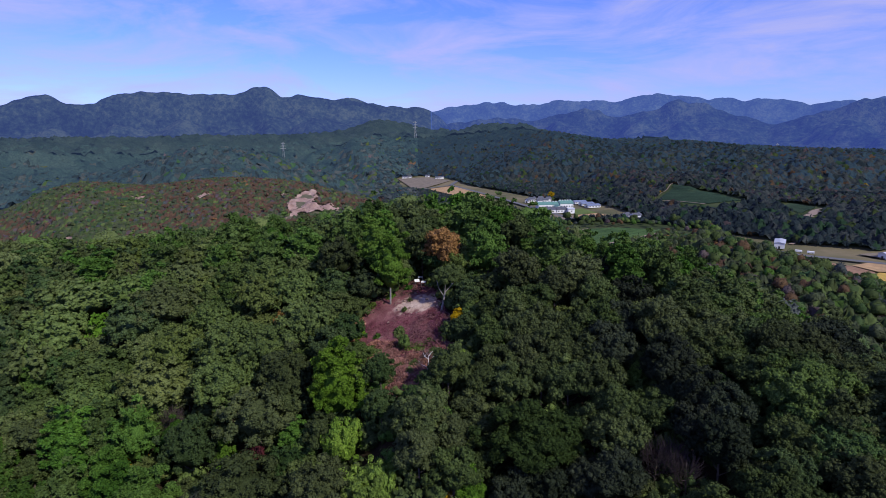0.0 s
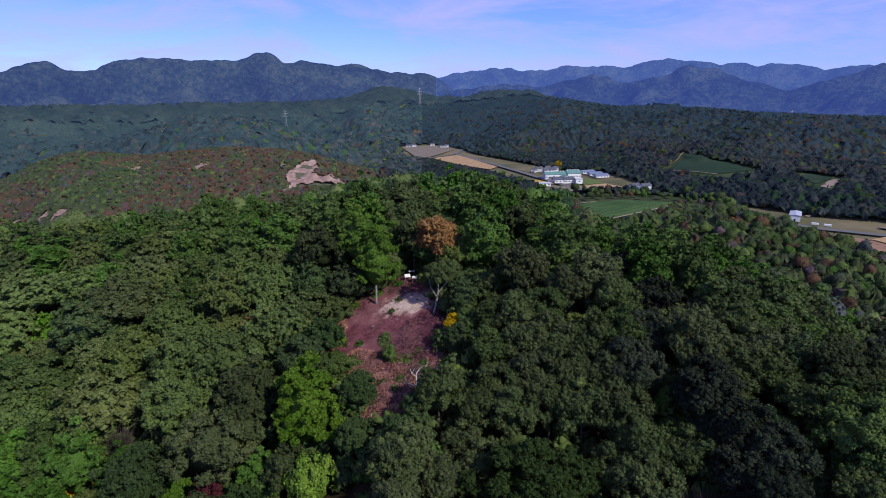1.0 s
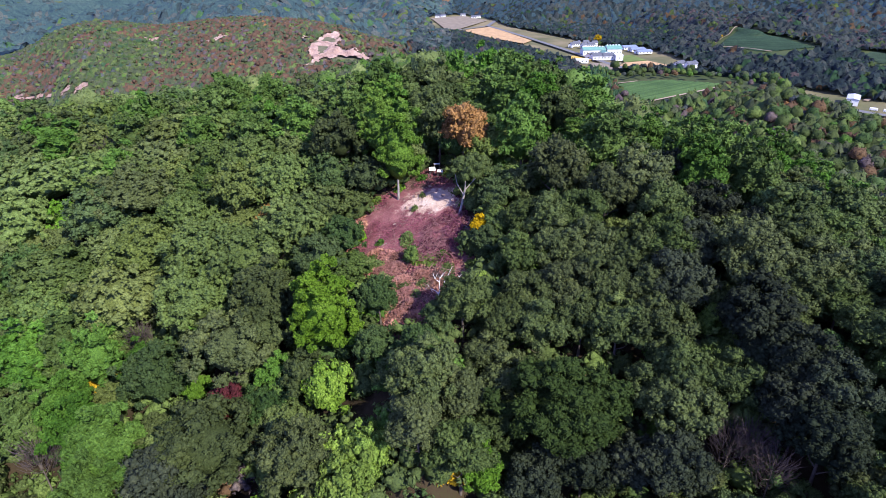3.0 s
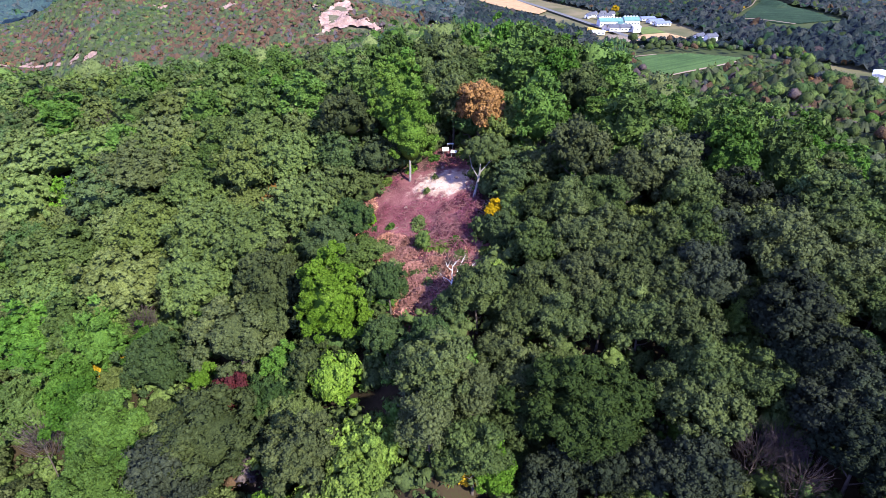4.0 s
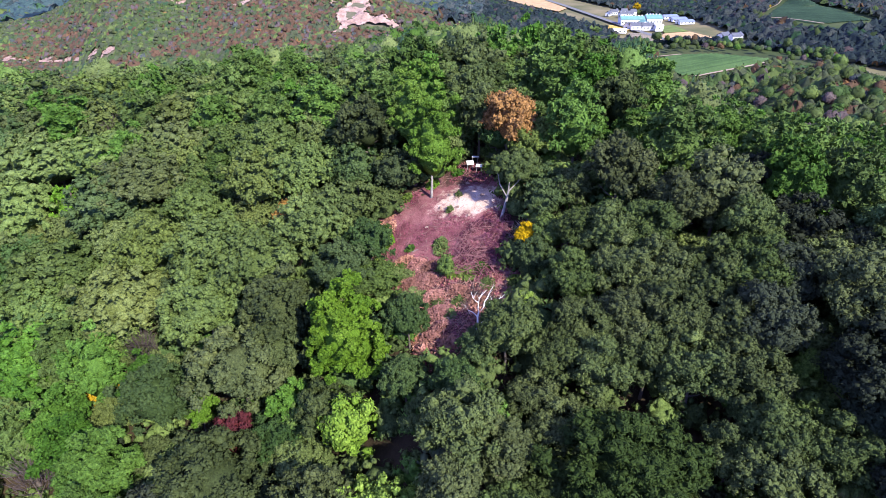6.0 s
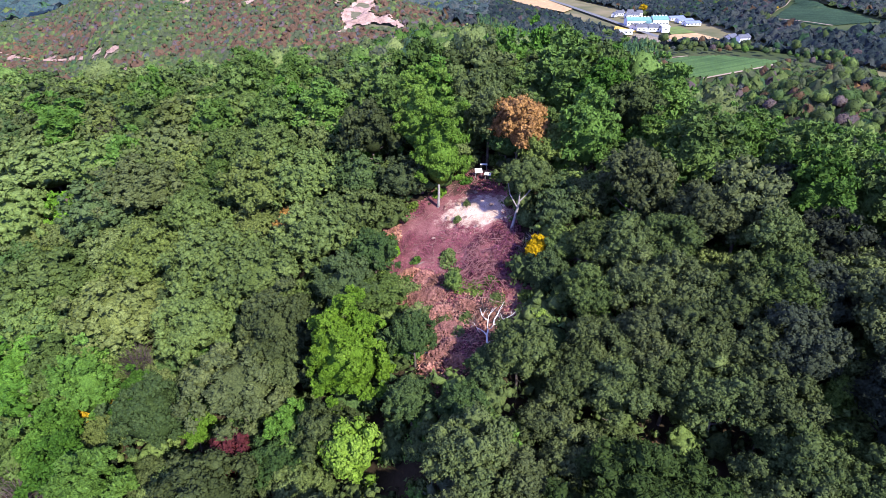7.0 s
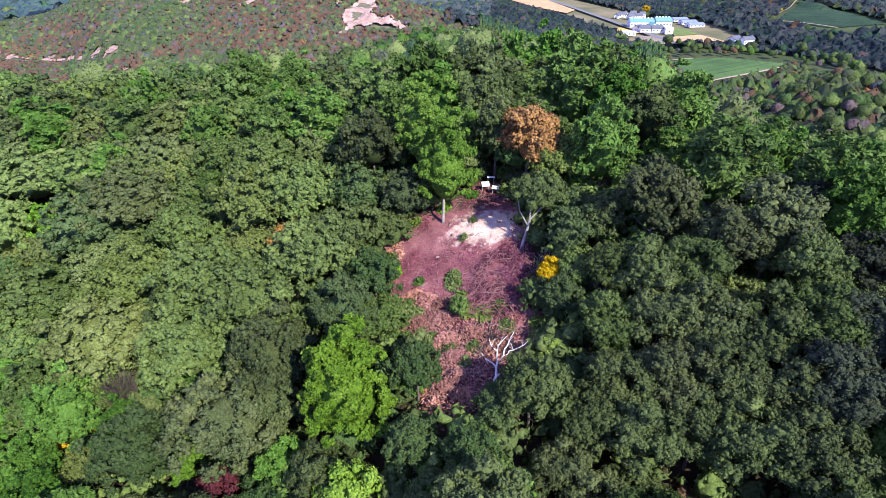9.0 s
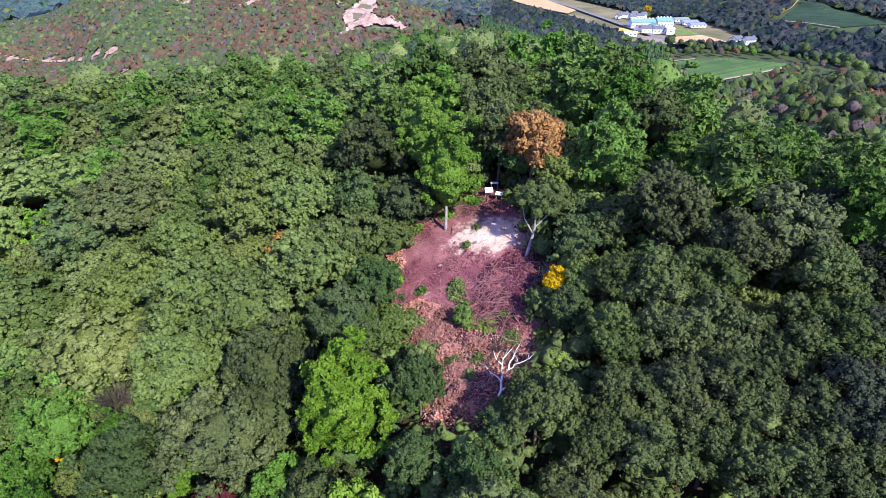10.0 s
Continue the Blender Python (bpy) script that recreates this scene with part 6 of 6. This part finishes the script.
def dead_tree(x, y):
    root = new("dead_tree")
    root.matrix_world = pose(x, y, land1(x, y) - 0.1, 0, 0, 0)
    tagged(root, "bleached white dead tree with bare forked branches", "tree")
    mesh_object("trunk", *tube([(-0.3, -0.9, 0), (0.1, -0.2, 0.9), (0.0, 0.3, 1.7), (0.1, 0.6, 2.3)], [0.16, 0.14, 0.12, 0.10], 8), [BONE], root)
    limbs = [[(0.1, 0.6, 2.3), (0.7, 1.0, 2.9), (1.3, 1.6, 3.2), (2.4, 2.0, 3.5), (2.9, 2.1, 3.8)],
             [(0.7, 1.0, 2.9), (1.1, 2.0, 3.7), (1.4, 2.8, 4.3), (1.7, 3.3, 4.7)],
             [(0.1, 0.6, 2.3), (0.0, 1.4, 3.2), (0.2, 2.1, 3.8), (0.9, 2.7, 4.4)],
             [(0.0, 1.4, 3.2), (-0.7, 1.8, 3.5), (-1.1, 2.6, 4.0)],
             [(0.0, 0.3, 1.7), (-0.8, 0.7, 2.2), (-1.6, 1.2, 2.5)],
             [(0.1, -0.2, 0.9), (0.9, 0.1, 1.4), (1.5, 0.2, 1.6)]]
    rng = np.random.default_rng(21)
    for l in limbs:
        l = [np.array(q) for q in l]
        pts = [l[0]]
        for a, b in zip(l, l[1:]):      # crooked between the forks
            pts += [(a + b) / 2 + rng.normal(size=3) * 0.11, b]
        branch = mesh_object("branch", *tube(pts, np.linspace(0.075, 0.02, len(pts)), 6), [BONE], root)
        for k in range(3):
            o = pts[1 + int(rng.integers(len(pts) - 1))]
            d = rng.normal(size=3) * 0.45 + np.array([0, 0.25, 0.3])
            mesh_object("twig", *tube([o, o + d * 0.5 + rng.normal(size=3) * 0.06, o + d], [0.032, 0.022, 0.010], 4), [BONE], branch)
    return root


dead_tree(-2.2, 73.2).scale = (0.74, 0.74, 0.74)


def bare_bush(x, y, size, seed, mat, label):
    rng = np.random.default_rng(seed)
    parts = []
    for k in range(70):
        a, e = rng.uniform(0, 6.28), rng.uniform(0.3, 1.3)
        d = np.array([math.cos(a) * math.cos(e), math.sin(a) * math.cos(e), math.sin(e)]) * size * rng.uniform(0.6, 1.1)
        o = rng.normal(size=3) * 0.12 * size * np.array([1, 1, 0])
        parts.append(tube([o, o + d * 0.5 + rng.normal(size=3) * 0.08 * size, o + d], [0.025, 0.018, 0.008], 3))
    v, f = merge(parts)
    ob = mesh_object("bare_bush", v, f, [mat])
    ob.matrix_world = pose(x, y, land1(x, y), 0, 0, 0)
    return tagged(ob, label, "bush", "bare bushes")


bare_bush(-2.6, 77.0, 1.5, 1, PURPLE, "leafless purple-grey bush in the clearing")
bare_bush(-1.4, 76.2, 1.3, 2, PURPLE, "leafless purple-grey bush in the clearing")
bare_bush(-3.6, 75.6, 1.1, 3, CUT_WOOD, "dead brown bush among felled branches")
bare_bush(1.2, 84.6, 1.6, 4, PALE_BARK, "bare pale-grey bush under the trees")
bare_bush(1.7, 86.0, 1.3, 5, PALE_BARK, "bare pale-grey bush under the trees")
bare_bush(-20.2, 75.4, 1.4, 6, PALE_BARK, "bare grey bush among dark crowns")


def weed_clump(x, y, size, seed, mat, label):
    rng = np.random.default_rng(seed)
    n = int(300 * size)
    a, r = rng.uniform(0, 6.28, n), np.sqrt(rng.uniform(0, 1, n)) * size
    px, py = x + np.cos(a) * r, y + np.sin(a) * r
    p = np.stack([px, py, land(px, py) + rng.uniform(0.1, 0.75, n) * (1.1 - r / size * 0.7)], 1)
    v, f = leaf_sprays(rng, p, np.tile([0, 0, 0.8], (n, 1)) + rng.normal(size=(n, 3)) * 0.4, 0.2, 2.0)
    ob = mesh_object("weed_clump", v, f, [mat], None, False)
    return tagged(ob, label, "weeds", "weeds in the clearing")


W1, W2 = "bright green weeds in a low clump", "olive-green weeds among dead brush"
BRIGHT = [(-14.2, 86.2, 0.8), (-12.8, 93.2, 0.7), (-13.9, 82.4, 0.8), (1.6, 76.0, 1.2), (-9.8, 94.8, 0.9), (-3.2, 97.4, 0.9), (-3.9, 79.9, 1.0), (-5.4, 80.2, 0.9), (1.2, 79.0, 0.9), (1.6, 77.6, 1.3), (2.2, 76.8, 1.1)]
GREEN = [(-2.4, 80.5, 0.9), (-11.7, 82.1, 1.2), (-10.9, 84.7, 0.5), (-14.8, 88.6, 0.9), (-6.9, 96.8, 0.8), (-6.6, 80.9, 1.0), (-12.6, 80.6, 1.0)]
DULL = [(-7.4, 84.4, 0.9), (-7.1, 83.4, 0.8), (-6.3, 82.0, 0.7), (-9.6, 78.6, 0.9), (-6.2, 92.2, 0.35), (-7.0, 89.7, 0.4), (-10.6, 80.8, 0.9), (-8.6, 77.6, 0.8), (-12.6, 82.2, 0.8), (-4.4, 76.2, 0.7), (-6.7, 76.3, 0.9), (-1.6, 78.6, 0.8), (-5.0, 74.6, 0.6), (-7.9, 73.9, 0.8)]
for places, leaves, label in ((BRIGHT, LIME, W1), (GREEN, VIVID, W1), (DULL, OLIVE, W2)):
    for k, (x, y, size) in enumerate(places):
        weed_clump(x, y, size, 400 + len(places) * 31 + k, leaves, label)
for k, (x, y, size) in enumerate(((-4.9, 71.4, 0.9), (-7.3, 70.9, 0.9), (2.4, 78.0, 0.7), (-15.5, 86.5, 0.9), (-15.0, 90.6, 0.8), (-8.2, 72.6, 0.5))):
    weed_clump(x, y, size, 440 + k, DRY_LEAF, "dry orange-tan bush of dead leaves")


def leaf_pile(x, y, size, seed):
    """A low heap of cut boughs with their dead leaves."""
    rng = np.random.default_rng(seed)
    n = int(420 * size * size)
    a, r = rng.uniform(0, 6.28, n), np.sqrt(rng.uniform(0, 1, n)) * size * (1 + 0.25 * np.cos(3 * rng.uniform(0, 6.28, n)))
    px, py = x + np.cos(a) * r * 1.15, y + np.sin(a) * r * 0.85
    lump = 0.5 + 0.5 * fbm(px, py, 1.1, 2, seed)
    p = np.stack([px, py, land(px, py) + 0.15 + (0.75 * lump + 0.15) * np.clip(1 - (r / size) ** 2, 0, 1) + rng.uniform(0, 0.12, n)], 1)
    v, f = leaf_sprays(rng, p, np.tile([0.1, -0.1, 0.8], (n, 1)) + rng.normal(size=(n, 3)) * 0.45, 0.15, 1.8)
    ob = mesh_object("leaf_pile", v, f, [DRY_LEAF], None, False)
    return tagged(ob, "heap of cut boughs with dry pinkish-tan leaves", "leaf pile", kind="stuff")


for k, (x, y, size) in enumerate(((-11.3, 82.9, 1.0), (-8.4, 79.4, 1.5), (-11.2, 79.7, 1.1), (-9.9, 79.4, 1.3), (-6.2, 74.9, 1.4), (-7.0, 77.1, 1.2), (-4.7, 77.5, 1.1), (-5.6, 73.2, 1.0), (-6.8, 72.3, 0.9), (-9.6, 82.0, 1.0), (-8.0, 81.2, 1.0), (-2.4, 76.4, 0.8))):
    leaf_pile(x, y, size, 700 + k)


def sign(x, y, turn, tilt, w, h):
    root = new("signboard")
    root.matrix_world = pose(x, y, land1(x, y), 0, 0, turn)
    tagged(root, "white blank notice board on two short posts", "sign", "white boards by the clearing")
    bm = block(w, 0.05, h, (0, 0, 0), 0.01)
    bmesh.ops.transform(bm, matrix=pose(0, 0, 0.95, tilt, 0, 0), verts=list(bm.verts))
    part("board", bm, WHITE_WALL, root)
    for s in (-1, 1):
        part("post", block(0.07, 0.07, 1.0, (s * w * 0.38, 0, 0.45)), PALE_BARK, root)


sign(-5.4, 97.8, 15, -55, 0.9, 0.65)
sign(-4.2, 97.0, -5, -65, 0.8, 0.5)
sign(-4.9, 99.4, 5, -75, 0.9, 0.3)


def undergrowth():
    """Low leafy growth that closes the floor of the wood."""
    rng = np.random.default_rng(77)
    X, Y, R, A = scatter_points(rng, 2.7, 50, 122, -44, 42)
    k = ~inside(CLEARING, X, Y)
    X, Y = X[k], Y[k]
    m = pick_mats(rng, len(X), [5, 4, 3, 1.5, 0, 0.5, 0.25, 0.05, 0.2, 0.05])
    forms = [lobed_crown(np.random.default_rng(90 + j), 3.4, 2.2, 0.2, 11, 0.30, 110, 0.20, ICO1, OCTA)[:2] for j in range(6)]
    forest("undergrowth", "dark leafy undergrowth beneath the trees", X, Y, rng.uniform(0.7, 1.4, len(X)), rng.uniform(0.7, 1.4, len(X)), m, forms, rng, 0.2)


undergrowth()


def boulder(x, y, size, seed):
    rng = np.random.default_rng(seed)
    v = ICO2[0] * (1 + 0.16 * rng.normal(size=(len(ICO2[0]), 1))) * size * np.array([1, 0.8, 0.55])
    ob = mesh_object("stone", v, ICO2[1], [ROCK], None, False)
    ob.matrix_world = pose(x, y, land1(x, y) + 0.1 + size * 0.2, 0, 0, float(rng.uniform(0, 360)))
    return tagged(ob, "rough stone half sunk in sandy soil", "stone", "stones in the clearing")


for k, (x, y, size) in enumerate(((-7.2, 92.4, 0.30), (-6.1, 90.0, 0.22), (-3.4, 91.8, 0.28), (-2.6, 93.2, 0.35), (-8.2, 90.4, 0.25), (-4.6, 88.4, 0.2), (-5.4, 94.4, 0.32), (-9.4, 87.6, 0.2))):
    boulder(x, y, size, 500 + k)
